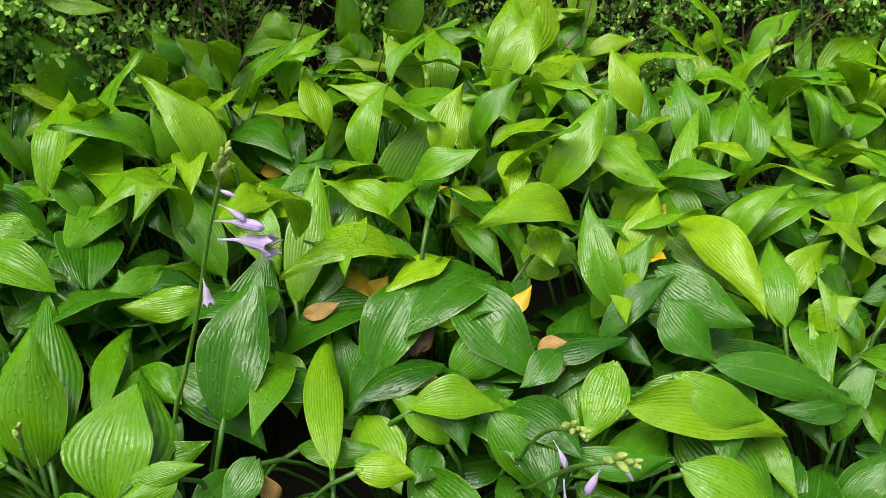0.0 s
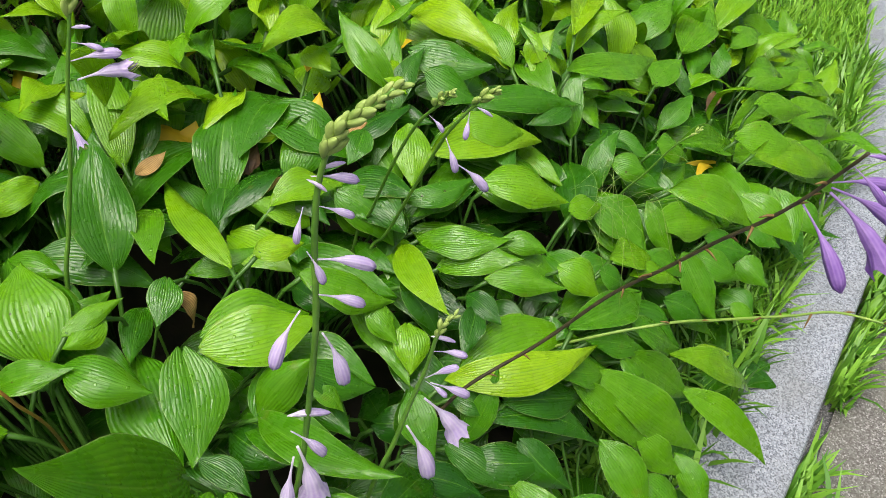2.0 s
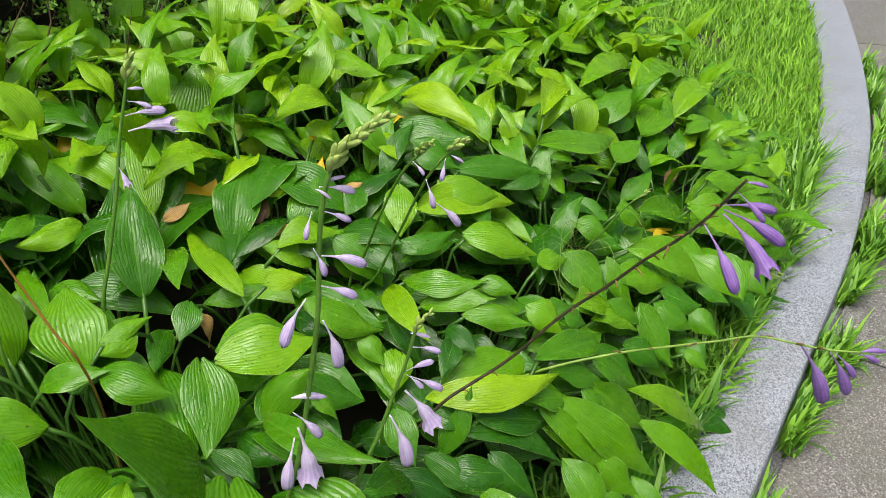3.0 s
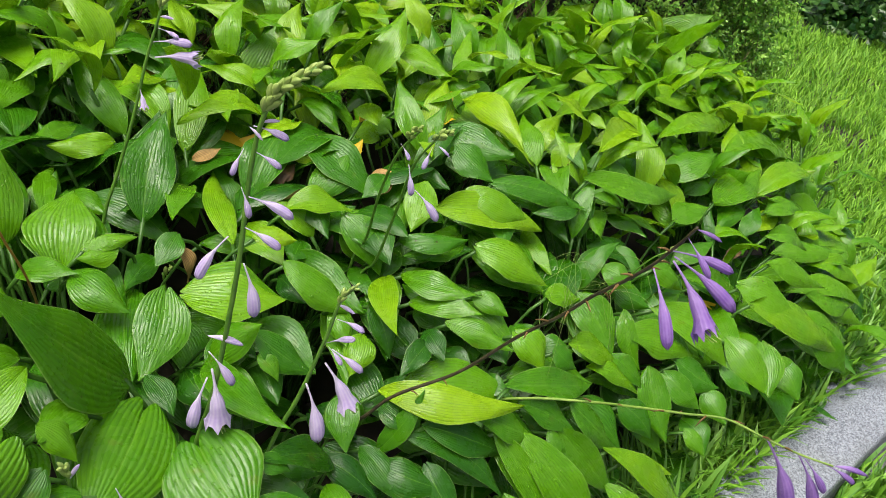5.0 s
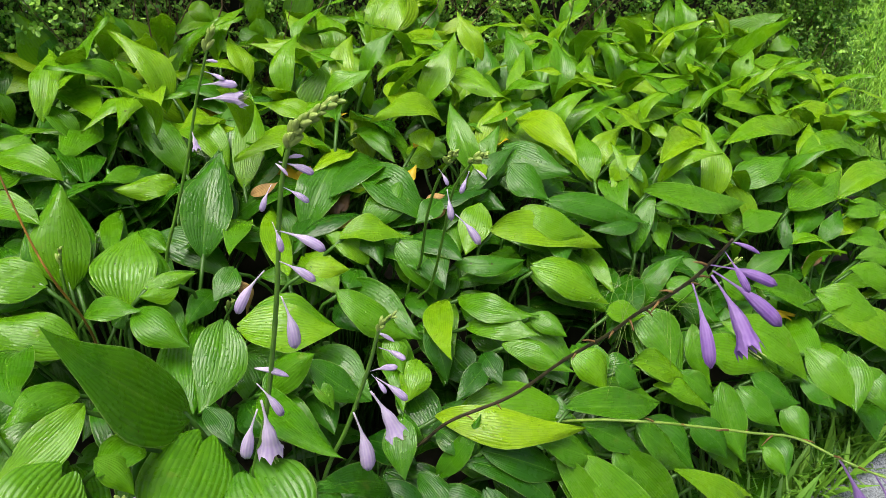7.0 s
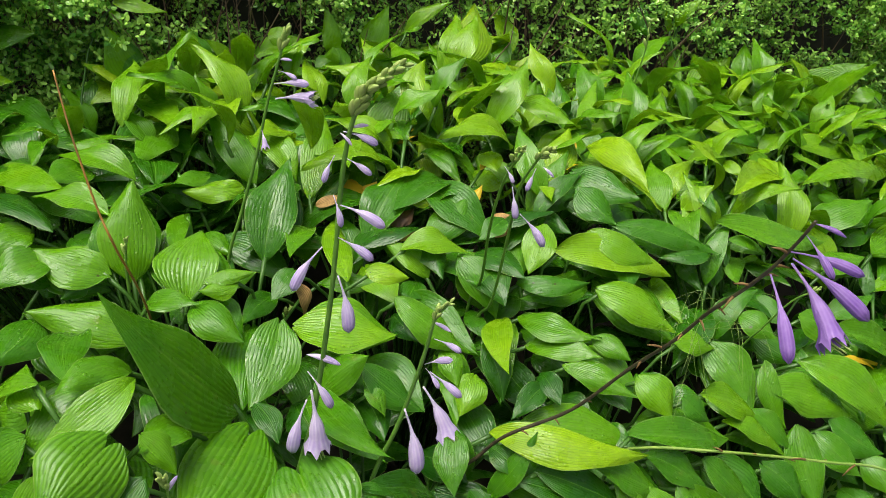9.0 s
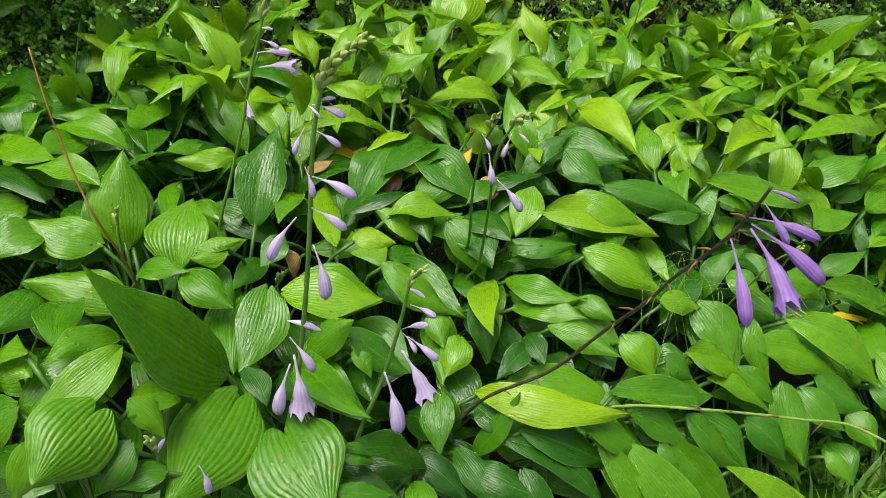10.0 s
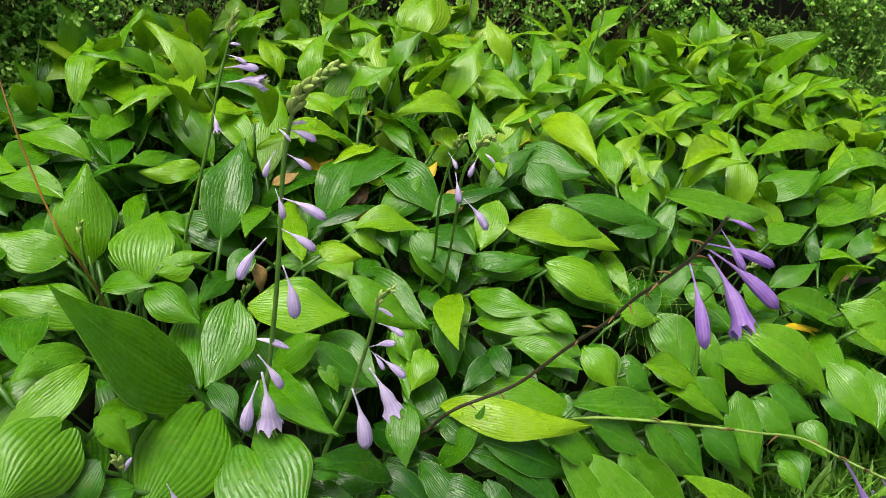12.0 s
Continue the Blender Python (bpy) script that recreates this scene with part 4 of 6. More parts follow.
leaf(0.329, 0.856, 0.320, 0.425, 0.852, 0.260, 0.035, 31, 0.60)
leaf(0.442, 0.884, 0.291, 0.460, 0.807, 0.208, 0.056, 18, 0.50)
leaf(0.472, 0.882, 0.276, 0.525, 0.844, 0.237, 0.047, 29, 0.45)
leaf(0.203, 0.772, 0.338, 0.284, 0.754, 0.292, 0.040, 28, 0.35)
leaf(0.282, 0.786, 0.320, 0.362, 0.775, 0.240, 0.055, 35, 0.45)
leaf(0.387, 0.842, 0.259, 0.435, 0.810, 0.215, 0.047, 29, 0.35)
leaf(0.549, 1.047, 0.343, 0.722, 1.098, 0.254, 0.065, 29, 0.57)
leaf(0.639, 1.060, 0.268, 0.627, 0.914, 0.257, 0.047, 14, 0.55)
leaf(0.596, 0.922, 0.264, 0.615, 0.874, 0.235, 0.044, 23, 0.40)
leaf(0.349, 0.984, 0.364, 0.418, 1.025, 0.425, 0.035, 19, 0.40)
leaf(0.276, 0.928, 0.396, 0.336, 0.942, 0.377, 0.037, 28, 0.60)
leaf(0.176, 0.974, 0.450, 0.280, 0.938, 0.403, 0.064, 31, 0.65)
leaf(0.156, 0.891, 0.426, 0.199, 0.858, 0.413, 0.031, 25, 0.60)
leaf(0.243, 0.752, 0.307, 0.267, 0.720, 0.269, 0.025, 22, 0.50)
leaf(0.366, 0.766, 0.220, 0.463, 0.773, 0.177, 0.031, 24, 0.70)
leaf(0.495, 0.824, 0.217, 0.520, 0.791, 0.191, 0.027, 25, 0.60)
leaf(-0.007, 0.722, 0.327, 0.041, 0.657, 0.296, 0.040, 13, 0.12)
leaf(0.008, 0.703, 0.316, 0.098, 0.673, 0.295, 0.047, 22, 0.12)
leaf(0.384, 0.993, 0.399, 0.426, 0.960, 0.381, 0.043, 29, 0.45)
leaf(0.481, 1.015, 0.384, 0.538, 1.008, 0.341, 0.050, 38, 0.45)
leaf(0.019, 0.756, 0.361, 0.053, 0.722, 0.344, 0.032, 17, 0.20)
leaf(0.266, 0.839, 0.370, 0.300, 0.830, 0.341, 0.033, 33, 0.30)
leaf(0.498, 0.901, 0.285, 0.568, 0.876, 0.249, 0.052, 30, 0.40)
leaf(0.541, 0.874, 0.248, 0.563, 0.826, 0.218, 0.042, 23, 0.40)
leaf(0.884, 1.373, 0.315, 1.069, 1.477, 0.320, 0.057, 15, 0.59)
leaf(0.889, 1.597, 0.386, 1.069, 1.724, 0.403, 0.062, 14, 0.54)
leaf(0.742, 1.321, 0.432, 1.037, 1.488, 0.329, 0.068, 20, 0.69)
leaf(0.747, 1.202, 0.320, 0.802, 1.249, 0.360, 0.038, 7, 0.45)
leaf(0.825, 1.255, 0.335, 0.975, 1.355, 0.301, 0.058, 13, 0.57)
leaf(0.871, 1.238, 0.259, 0.946, 1.272, 0.278, 0.050, 14, 0.51)
leaf(0.942, 1.252, 0.265, 1.131, 1.357, 0.212, 0.065, 14, 0.62)
leaf(0.660, 1.023, 0.241, 0.650, 0.868, 0.235, 0.048, 17, 0.55)
leaf(0.693, 0.951, 0.240, 0.744, 0.898, 0.192, 0.053, 31, 0.55)
leaf(0.698, 1.082, 0.245, 0.914, 1.028, 0.133, 0.077, 32, 0.56)
leaf(0.731, 1.122, 0.270, 0.928, 1.198, 0.234, 0.053, 18, 0.54)
leaf(0.718, 1.106, 0.255, 0.853, 1.104, 0.217, 0.063, 27, 0.62)
leaf(0.840, 1.112, 0.225, 0.978, 1.100, 0.143, 0.074, 33, 0.67)
leaf(0.785, 1.076, 0.209, 0.842, 1.041, 0.181, 0.058, 31, 0.41)
leaf(0.587, 0.915, 0.263, 0.625, 0.872, 0.234, 0.047, 28, 0.40)
leaf(0.905, 1.206, 0.247, 1.064, 1.239, 0.182, 0.082, 25, 0.55)
leaf(0.042, 0.666, 0.296, 0.094, 0.582, 0.236, 0.056, 17, 0.48)
leaf(0.047, 0.721, 0.341, 0.176, 0.680, 0.256, 0.041, 24, 0.15)
leaf(0.163, 0.740, 0.325, 0.244, 0.667, 0.203, 0.039, 29, 0.65)
leaf(0.201, 0.742, 0.313, 0.318, 0.660, 0.181, 0.062, 29, 0.55)
leaf(0.328, 0.727, 0.226, 0.422, 0.638, 0.112, 0.046, 28, 0.58)
leaf(0.338, 0.764, 0.250, 0.510, 0.757, 0.080, 0.049, 30, 0.62)
leaf(0.173, 0.686, 0.266, 0.192, 0.604, 0.195, 0.053, 17, 0.55)
leaf(0.213, 0.648, 0.214, 0.242, 0.594, 0.162, 0.046, 21, 0.50)
leaf(0.229, 0.688, 0.244, 0.274, 0.641, 0.184, 0.044, 26, 0.50)
leaf(0.278, 0.666, 0.198, 0.285, 0.597, 0.143, 0.039, 17, 0.50)
leaf(0.071, 0.694, 0.317, 0.110, 0.644, 0.267, 0.043, 21, 0.12)
leaf(0.103, 0.637, 0.259, 0.143, 0.586, 0.211, 0.044, 20, 0.45)
leaf(-0.053, 0.639, 0.355, -0.029, 0.579, 0.347, 0.033, 13, 0.60)
leaf(0.256, 0.755, 0.306, 0.344, 0.720, 0.205, 0.049, 34, 0.45)
leaf(0.152, 0.611, 0.216, 0.180, 0.562, 0.179, 0.045, 19, 0.40)
leaf(-0.513, 0.882, 0.540, -0.560, 0.825, 0.534, 0.058, -30, 0.50)
leaf(-0.518, 0.831, 0.486, -0.528, 0.742, 0.486, 0.056, -20, 0.40)
leaf(-0.395, 0.594, 0.567, -0.475, 0.648, 0.495, 0.060, -24, 0.60)
leaf(-0.407, 0.573, 0.523, -0.458, 0.569, 0.471, 0.050, -41, 0.50)
leaf(-0.512, 0.877, 0.513, -0.552, 0.865, 0.550, 0.048, -37, 0.35)
leaf(-0.539, 0.905, 0.565, -0.580, 0.858, 0.560, 0.053, -32, 0.50)
leaf(-0.157, 1.134, 0.513, -0.134, 1.141, 0.542, 0.027, 43, 0.50, mat=YELLOW, label="yellowed dying leaf", stalk=False)
leaf(-0.126, 1.328, 0.534, -0.077, 1.299, 0.560, 0.018, 38, 0.50, mat=YELLOW, label="yellowed dying leaf", stalk=False)
leaf(-0.219, 1.093, 0.522, -0.179, 1.098, 0.539, 0.021, 36, 0.50, mat=DRY, label="dry papery beige leaf", stalk=False)
leaf(-0.095, 1.008, 0.507, -0.069, 1.017, 0.516, 0.013, 31, 0.50, mat=DRY, label="dry papery beige leaf", stalk=False)
leaf(0.536, 0.982, 0.325, 0.648, 1.051, 0.257, 0.015, 22, 0.50, mat=YELLOW, label="yellowed dying leaf", stalk=False)
leaf(0.161, 1.203, 0.533, 0.169, 1.169, 0.559, 0.022, 30, 0.50, mat=YELLOW, label="yellowed dying leaf", stalk=False)
leaf(-0.229, 0.902, 0.502, -0.214, 0.892, 0.452, 0.021, 5, 0.50, arch=0.30, fold=1.30, mat=DRY, label="dry curled papery leaf", stalk=False)
leaf(-0.263, 0.720, 0.448, -0.341, 0.626, 0.641, 0.104, -52, 0.47, heart=0.25, arch=0.05, fold=0.30, wavy=0.02)
leaf(-0.242, 0.675, 0.441, -0.276, 0.533, 0.435, 0.093, -26, 0.62, heart=0.75, arch=0.07, fold=0.12, wavy=0.02)
leaf(-0.181, 0.631, 0.432, -0.127, 0.552, 0.401, 0.101, 12, 0.47, heart=0.95, arch=0.07, fold=0.12, wavy=0.02)
leaf(-0.332, 0.559, 0.525, -0.362, 0.490, 0.505, 0.078, -35, 0.60, heart=0.90, arch=0.07, fold=0.12, wavy=0.02)
leaf(-0.541, 1.348, 0.631, -0.580, 1.356, 0.724, 0.061, -42, 0.33)
leaf(-0.562, 1.364, 0.625, -0.609, 1.304, 0.675, 0.034, -57, 0.66)
leaf(-0.607, 1.303, 0.608, -0.610, 1.340, 0.643, 0.053, 14, 0.41)
leaf(-0.589, 1.415, 0.606, -0.451, 1.349, 0.622, 0.039, 36, 0.50)
leaf(-0.606, 1.423, 0.598, -0.479, 1.312, 0.560, 0.073, 21, 0.45)
leaf(-0.546, 1.421, 0.587, -0.461, 1.364, 0.581, 0.036, 54, 0.20)
leaf(-0.491, 1.296, 0.565, -0.534, 1.181, 0.563, 0.085, -31, 0.21)
leaf(-0.576, 1.268, 0.555, -0.634, 1.222, 0.559, 0.044, -42, 0.49)
leaf(-0.488, 1.117, 0.541, -0.624, 1.183, 0.566, 0.062, -27, 0.36)
leaf(-0.488, 1.271, 0.569, -0.381, 1.180, 0.546, 0.044, 22, 0.38)
leaf(-0.468, 1.255, 0.558, -0.488, 1.180, 0.554, 0.035, -27, 0.38)
leaf(-0.452, 1.230, 0.563, -0.438, 1.183, 0.542, 0.028, -3, 0.27)
leaf(-0.399, 1.184, 0.529, -0.440, 1.116, 0.543, 0.031, -37, 0.29)
leaf(-0.346, 1.165, 0.513, -0.420, 1.107, 0.540, 0.051, -42, 0.54)
leaf(-0.423, 1.391, 0.559, -0.488, 1.457, 0.621, 0.053, -18, 0.33)
leaf(-0.354, 1.212, 0.517, -0.422, 1.299, 0.605, 0.048, -14, 0.40)
leaf(-0.340, 1.211, 0.511, -0.391, 1.275, 0.579, 0.060, -15, 0.36)
leaf(-0.492, 1.496, 0.614, -0.371, 1.389, 0.583, 0.059, 24, 0.54)
leaf(-0.434, 1.422, 0.653, -0.471, 1.433, 0.709, 0.030, -39, 0.45)
leaf(-0.391, 1.428, 0.617, -0.457, 1.463, 0.684, 0.038, -31, 0.51)
leaf(-0.468, 1.397, 0.630, -0.501, 1.415, 0.676, 0.020, -29, 0.44)
leaf(-0.476, 1.391, 0.626, -0.510, 1.409, 0.661, 0.033, -29, 0.29)
leaf(-0.456, 1.484, 0.560, -0.320, 1.357, 0.527, 0.066, 24, 0.48)
leaf(-0.407, 1.537, 0.561, -0.310, 1.444, 0.536, 0.055, 24, 0.60)
leaf(-0.373, 1.483, 0.645, -0.275, 1.545, 0.658, 0.041, 43, 0.61)
leaf(-0.377, 1.454, 0.632, -0.406, 1.483, 0.672, 0.019, -22, 0.45)
leaf(-0.301, 1.035, 0.462, -0.264, 1.144, 0.574, 0.083, 29, 0.14)
leaf(-0.314, 1.232, 0.526, -0.342, 1.151, 0.518, 0.041, -24, 0.37)
leaf(-0.410, 0.892, 0.508, -0.463, 1.047, 0.581, 0.076, 3, 0.40)
leaf(-0.352, 0.874, 0.489, -0.365, 1.003, 0.522, 0.098, 10, 0.43)
leaf(-0.351, 0.910, 0.482, -0.278, 0.941, 0.494, 0.036, 36, 0.50)
leaf(-0.439, 0.904, 0.504, -0.467, 0.965, 0.576, 0.044, 0, 0.32)
leaf(-0.495, 1.004, 0.535, -0.595, 1.025, 0.564, 0.043, -30, 0.36)
leaf(-0.680, 1.146, 0.552, -0.571, 1.093, 0.560, 0.070, 28, 0.54)
leaf(-0.453, 0.896, 0.498, -0.548, 0.916, 0.548, 0.064, -28, 0.47)
leaf(-0.545, 0.989, 0.537, -0.579, 0.990, 0.556, 0.033, -33, 0.43)
leaf(-0.483, 1.044, 0.529, -0.524, 1.050, 0.555, 0.031, -33, 0.47)
leaf(-0.410, 0.988, 0.517, -0.389, 1.010, 0.531, 0.021, 34, 0.58)
leaf(-0.404, 0.976, 0.502, -0.380, 1.025, 0.540, 0.031, 27, 0.40)
leaf(-0.410, 1.119, 0.523, -0.434, 1.038, 0.521, 0.035, -48, 0.11)
leaf(-0.373, 1.015, 0.507, -0.317, 0.975, 0.502, 0.038, 23, 0.40)
leaf(-0.428, 0.870, 0.440, -0.545, 0.856, 0.483, 0.079, -33, 0.43)
leaf(-0.524, 0.879, 0.446, -0.479, 0.785, 0.427, 0.073, -3, 0.25)
leaf(-0.544, 0.763, 0.414, -0.490, 0.755, 0.439, 0.060, 34, 0.54)
leaf(-0.406, 0.571, 0.501, -0.336, 0.639, 0.535, 0.058, 32, 0.47)
leaf(-0.508, 0.766, 0.387, -0.432, 0.823, 0.422, 0.054, 34, 0.29)
leaf(-0.356, 0.629, 0.470, -0.356, 0.505, 0.498, 0.082, -30, 0.49)
leaf(-0.346, 0.724, 0.467, -0.299, 0.616, 0.444, 0.062, -1, 0.32)
leaf(-0.259, 0.714, 0.413, -0.289, 0.558, 0.422, 0.100, -26, 0.36)
leaf(-0.276, 0.873, 0.451, -0.262, 0.746, 0.422, 0.075, -7, 0.40)
leaf(-0.341, 0.909, 0.474, -0.276, 0.833, 0.459, 0.050, 13, 0.40)
leaf(-0.255, 0.929, 0.467, -0.280, 0.852, 0.470, 0.036, -41, 0.14)
leaf(-0.199, 0.691, 0.378, -0.146, 0.571, 0.372, 0.110, 6, 0.23)
leaf(-0.234, 0.726, 0.383, -0.237, 0.618, 0.363, 0.056, -17, 0.14)
leaf(-0.333, 0.594, 0.460, -0.331, 0.525, 0.462, 0.040, -27, 0.11)
leaf(-0.294, 0.583, 0.440, -0.321, 0.533, 0.451, 0.036, -26, 0.22)
leaf(-0.260, 0.792, 0.406, -0.222, 0.709, 0.398, 0.039, 7, 0.11)
leaf(-0.204, 0.849, 0.472, -0.096, 0.866, 0.441, 0.073, 35, 0.65)
leaf(-0.371, 0.869, 0.465, -0.339, 0.886, 0.483, 0.033, 37, 0.43)
leaf(-0.174, 1.435, 0.481, -0.115, 1.596, 0.574, 0.077, 17, 0.43)
leaf(-0.199, 1.231, 0.475, -0.183, 1.325, 0.550, 0.077, 11, 0.44)
leaf(-0.153, 1.128, 0.444, -0.085, 1.308, 0.503, 0.079, 30, 0.11)
leaf(-0.041, 1.291, 0.493, -0.074, 1.355, 0.542, 0.052, -16, 0.75)
leaf(-0.089, 1.212, 0.499, -0.041, 1.244, 0.454, 0.051, 53, 0.70)
leaf(-0.046, 1.110, 0.475, 0.023, 1.176, 0.521, 0.057, 43, 0.15)
leaf(0.014, 1.196, 0.511, 0.052, 1.244, 0.522, 0.057, 25, 0.75)
leaf(0.002, 1.590, 0.606, 0.030, 1.633, 0.710, 0.085, 25, 0.91)
leaf(0.024, 1.624, 0.534, 0.194, 1.755, 0.577, 0.062, 34, 0.81)
leaf(0.101, 1.542, 0.499, 0.143, 1.599, 0.577, 0.072, 22, 0.51)
leaf(0.193, 1.551, 0.494, 0.197, 1.626, 0.580, 0.051, -3, 0.40)
leaf(0.203, 1.510, 0.489, 0.231, 1.571, 0.564, 0.038, 11, 0.43)
leaf(0.125, 1.274, 0.480, 0.174, 1.350, 0.559, 0.054, 17, 0.57)
leaf(0.172, 1.317, 0.524, 0.267, 1.163, 0.509, 0.061, 28, 0.63)
leaf(0.194, 1.234, 0.518, 0.098, 1.111, 0.494, 0.059, -38, 0.18)
leaf(0.142, 1.174, 0.507, 0.218, 1.092, 0.490, 0.053, 31, 0.43)
leaf(0.103, 1.132, 0.488, 0.152, 1.075, 0.486, 0.034, 51, 0.16)
leaf(0.068, 1.112, 0.486, 0.075, 1.009, 0.455, 0.067, 5, 0.48)
leaf(0.139, 1.067, 0.456, 0.290, 1.044, 0.434, 0.069, 37, 0.49)
leaf(0.189, 1.052, 0.425, 0.289, 0.965, 0.370, 0.086, 30, 0.54)
leaf(0.171, 1.057, 0.427, 0.065, 0.962, 0.443, 0.052, -27, 0.40)
leaf(-0.008, 1.015, 0.480, 0.035, 0.986, 0.397, 0.068, 35, 0.47)
leaf(-0.055, 1.033, 0.450, -0.123, 1.032, 0.492, 0.043, -40, 0.47)
leaf(-0.067, 1.039, 0.465, 0.008, 1.042, 0.477, 0.056, 37, 0.43)
leaf(-0.142, 0.992, 0.474, -0.096, 0.916, 0.461, 0.053, 15, 0.68)
leaf(-0.165, 1.037, 0.443, -0.186, 1.093, 0.509, 0.051, -7, 0.40)
leaf(-0.203, 0.960, 0.468, -0.108, 0.960, 0.473, 0.032, 36, 0.50)
leaf(-0.232, 1.562, 0.600, -0.236, 1.586, 0.652, 0.055, 0, 0.48)
leaf(-0.161, 1.616, 0.573, -0.274, 1.554, 0.616, 0.032, -48, 0.70)
leaf(-0.083, 1.612, 0.568, -0.150, 1.663, 0.592, 0.045, -33, 0.55)
leaf(-0.153, 1.641, 0.580, -0.059, 1.644, 0.612, 0.046, 47, 0.57)
leaf(-0.033, 1.647, 0.591, -0.043, 1.670, 0.639, 0.045, -14, 0.53)
leaf(-0.099, 1.618, 0.558, -0.032, 1.539, 0.547, 0.036, 29, 0.54)
leaf(-0.035, 1.454, 0.478, -0.089, 1.530, 0.553, 0.038, -22, 0.38)
leaf(-0.252, 1.401, 0.518, -0.204, 1.475, 0.543, 0.046, 28, 0.36)
leaf(-0.249, 1.179, 0.458, -0.233, 1.345, 0.597, 0.061, 11, 0.43)
leaf(-0.283, 1.502, 0.543, -0.247, 1.604, 0.587, 0.054, 21, 0.46)
leaf(-0.043, 1.392, 0.512, 0.029, 1.453, 0.526, 0.045, 33, 0.24)
leaf(0.057, 1.404, 0.493, 0.065, 1.444, 0.536, 0.057, 6, 0.46)
leaf(0.240, 1.484, 0.503, 0.319, 1.531, 0.542, 0.053, 31, 0.50)
leaf(0.314, 1.689, 0.528, 0.301, 1.775, 0.582, 0.035, -14, 0.67)
leaf(0.267, 1.691, 0.543, 0.246, 1.750, 0.577, 0.038, -19, 0.54)
leaf(-0.125, 1.490, 0.507, -0.169, 1.528, 0.536, 0.045, -28, 0.31)
leaf(0.026, 1.536, 0.539, -0.006, 1.565, 0.563, 0.038, -31, 0.35)
leaf(0.073, 1.222, 0.514, 0.019, 1.265, 0.532, 0.047, -32, 0.62)
leaf(-0.112, 1.117, 0.488, -0.078, 1.142, 0.505, 0.034, 32, 0.22)
leaf(0.761, 1.806, 0.448, 0.899, 1.769, 0.573, 0.082, 49, 0.57)
leaf(0.508, 1.721, 0.514, 0.601, 1.805, 0.580, 0.082, 21, 0.77)
leaf(0.649, 1.725, 0.485, 0.634, 1.816, 0.594, 0.049, -20, 0.63)
leaf(0.747, 1.751, 0.482, 0.712, 1.805, 0.543, 0.055, -36, 0.54)
leaf(0.767, 1.764, 0.515, 0.734, 1.794, 0.580, 0.026, -49, 0.68)
leaf(0.470, 1.712, 0.517, 0.468, 1.805, 0.586, 0.026, -12, 0.55)
leaf(0.625, 1.743, 0.505, 0.634, 1.799, 0.581, 0.037, -8, 0.54)
leaf(0.543, 1.604, 0.441, 0.490, 1.738, 0.538, 0.065, -25, 0.51)
leaf(0.359, 1.578, 0.511, 0.446, 1.562, 0.506, 0.043, 43, 0.52)
leaf(0.434, 1.699, 0.488, 0.530, 1.780, 0.504, 0.050, 27, 0.53)
leaf(0.741, 1.817, 0.469, 0.658, 1.735, 0.434, 0.071, -18, 0.52)
leaf(0.824, 1.739, 0.436, 1.001, 1.844, 0.449, 0.083, 26, 0.60)
leaf(0.689, 1.629, 0.449, 0.861, 1.682, 0.391, 0.060, 42, 0.74)
leaf(0.419, 1.424, 0.470, 0.573, 1.495, 0.473, 0.042, 33, 0.63)
leaf(0.318, 1.214, 0.458, 0.305, 1.279, 0.529, 0.053, -16, 0.49)
leaf(0.360, 1.260, 0.464, 0.415, 1.283, 0.487, 0.047, 30, 0.65)
leaf(0.390, 1.264, 0.490, 0.396, 1.187, 0.469, 0.029, 15, 0.41)
leaf(0.479, 1.347, 0.438, 0.598, 1.361, 0.442, 0.049, 36, 0.73)
leaf(0.546, 1.382, 0.436, 0.580, 1.306, 0.423, 0.041, 29, 0.52)
leaf(0.445, 1.273, 0.430, 0.593, 1.281, 0.425, 0.060, 37, 0.43)
leaf(0.536, 1.260, 0.431, 0.625, 1.268, 0.381, 0.048, 46, 0.62)
leaf(0.629, 1.301, 0.400, 0.743, 1.370, 0.422, 0.080, 22, 0.44)
leaf(0.217, 1.117, 0.478, 0.382, 1.098, 0.442, 0.055, 39, 0.27)
leaf(0.366, 1.135, 0.454, 0.277, 1.059, 0.449, 0.043, -41, 0.17)
leaf(0.368, 1.066, 0.405, 0.397, 1.139, 0.487, 0.044, 2, 0.33)
leaf(0.409, 1.151, 0.440, 0.458, 1.112, 0.434, 0.033, 36, 0.50)
leaf(0.754, 1.345, 0.309, 0.779, 1.280, 0.414, 0.087, 79, 0.50)
leaf(0.568, 1.228, 0.383, 0.640, 1.178, 0.367, 0.063, 38, 0.57)
leaf(0.650, 1.263, 0.381, 0.727, 1.296, 0.394, 0.049, 25, 0.40)
leaf(0.686, 1.182, 0.309, 0.695, 1.246, 0.373, 0.025, -13, 0.23)
leaf(0.659, 1.468, 0.404, 0.806, 1.553, 0.405, 0.049, 26, 0.71)
leaf(0.943, 1.642, 0.376, 0.811, 1.568, 0.370, 0.059, -25, 0.53)
leaf(0.813, 1.665, 0.385, 1.008, 1.765, 0.379, 0.054, 28, 0.54)
leaf(0.680, 1.379, 0.431, 0.613, 1.323, 0.414, 0.040, -18, 0.46)
leaf(0.325, 1.108, 0.430, 0.339, 1.031, 0.416, 0.031, 17, 0.23)
leaf(0.480, 1.433, 0.470, 0.498, 1.368, 0.457, 0.033, 24, 0.57)
leaf(0.782, 1.277, 0.349, 0.699, 1.202, 0.328, 0.050, -12, 0.40)
leaf(0.364, 1.430, 0.486, 0.446, 1.483, 0.504, 0.047, 29, 0.49)
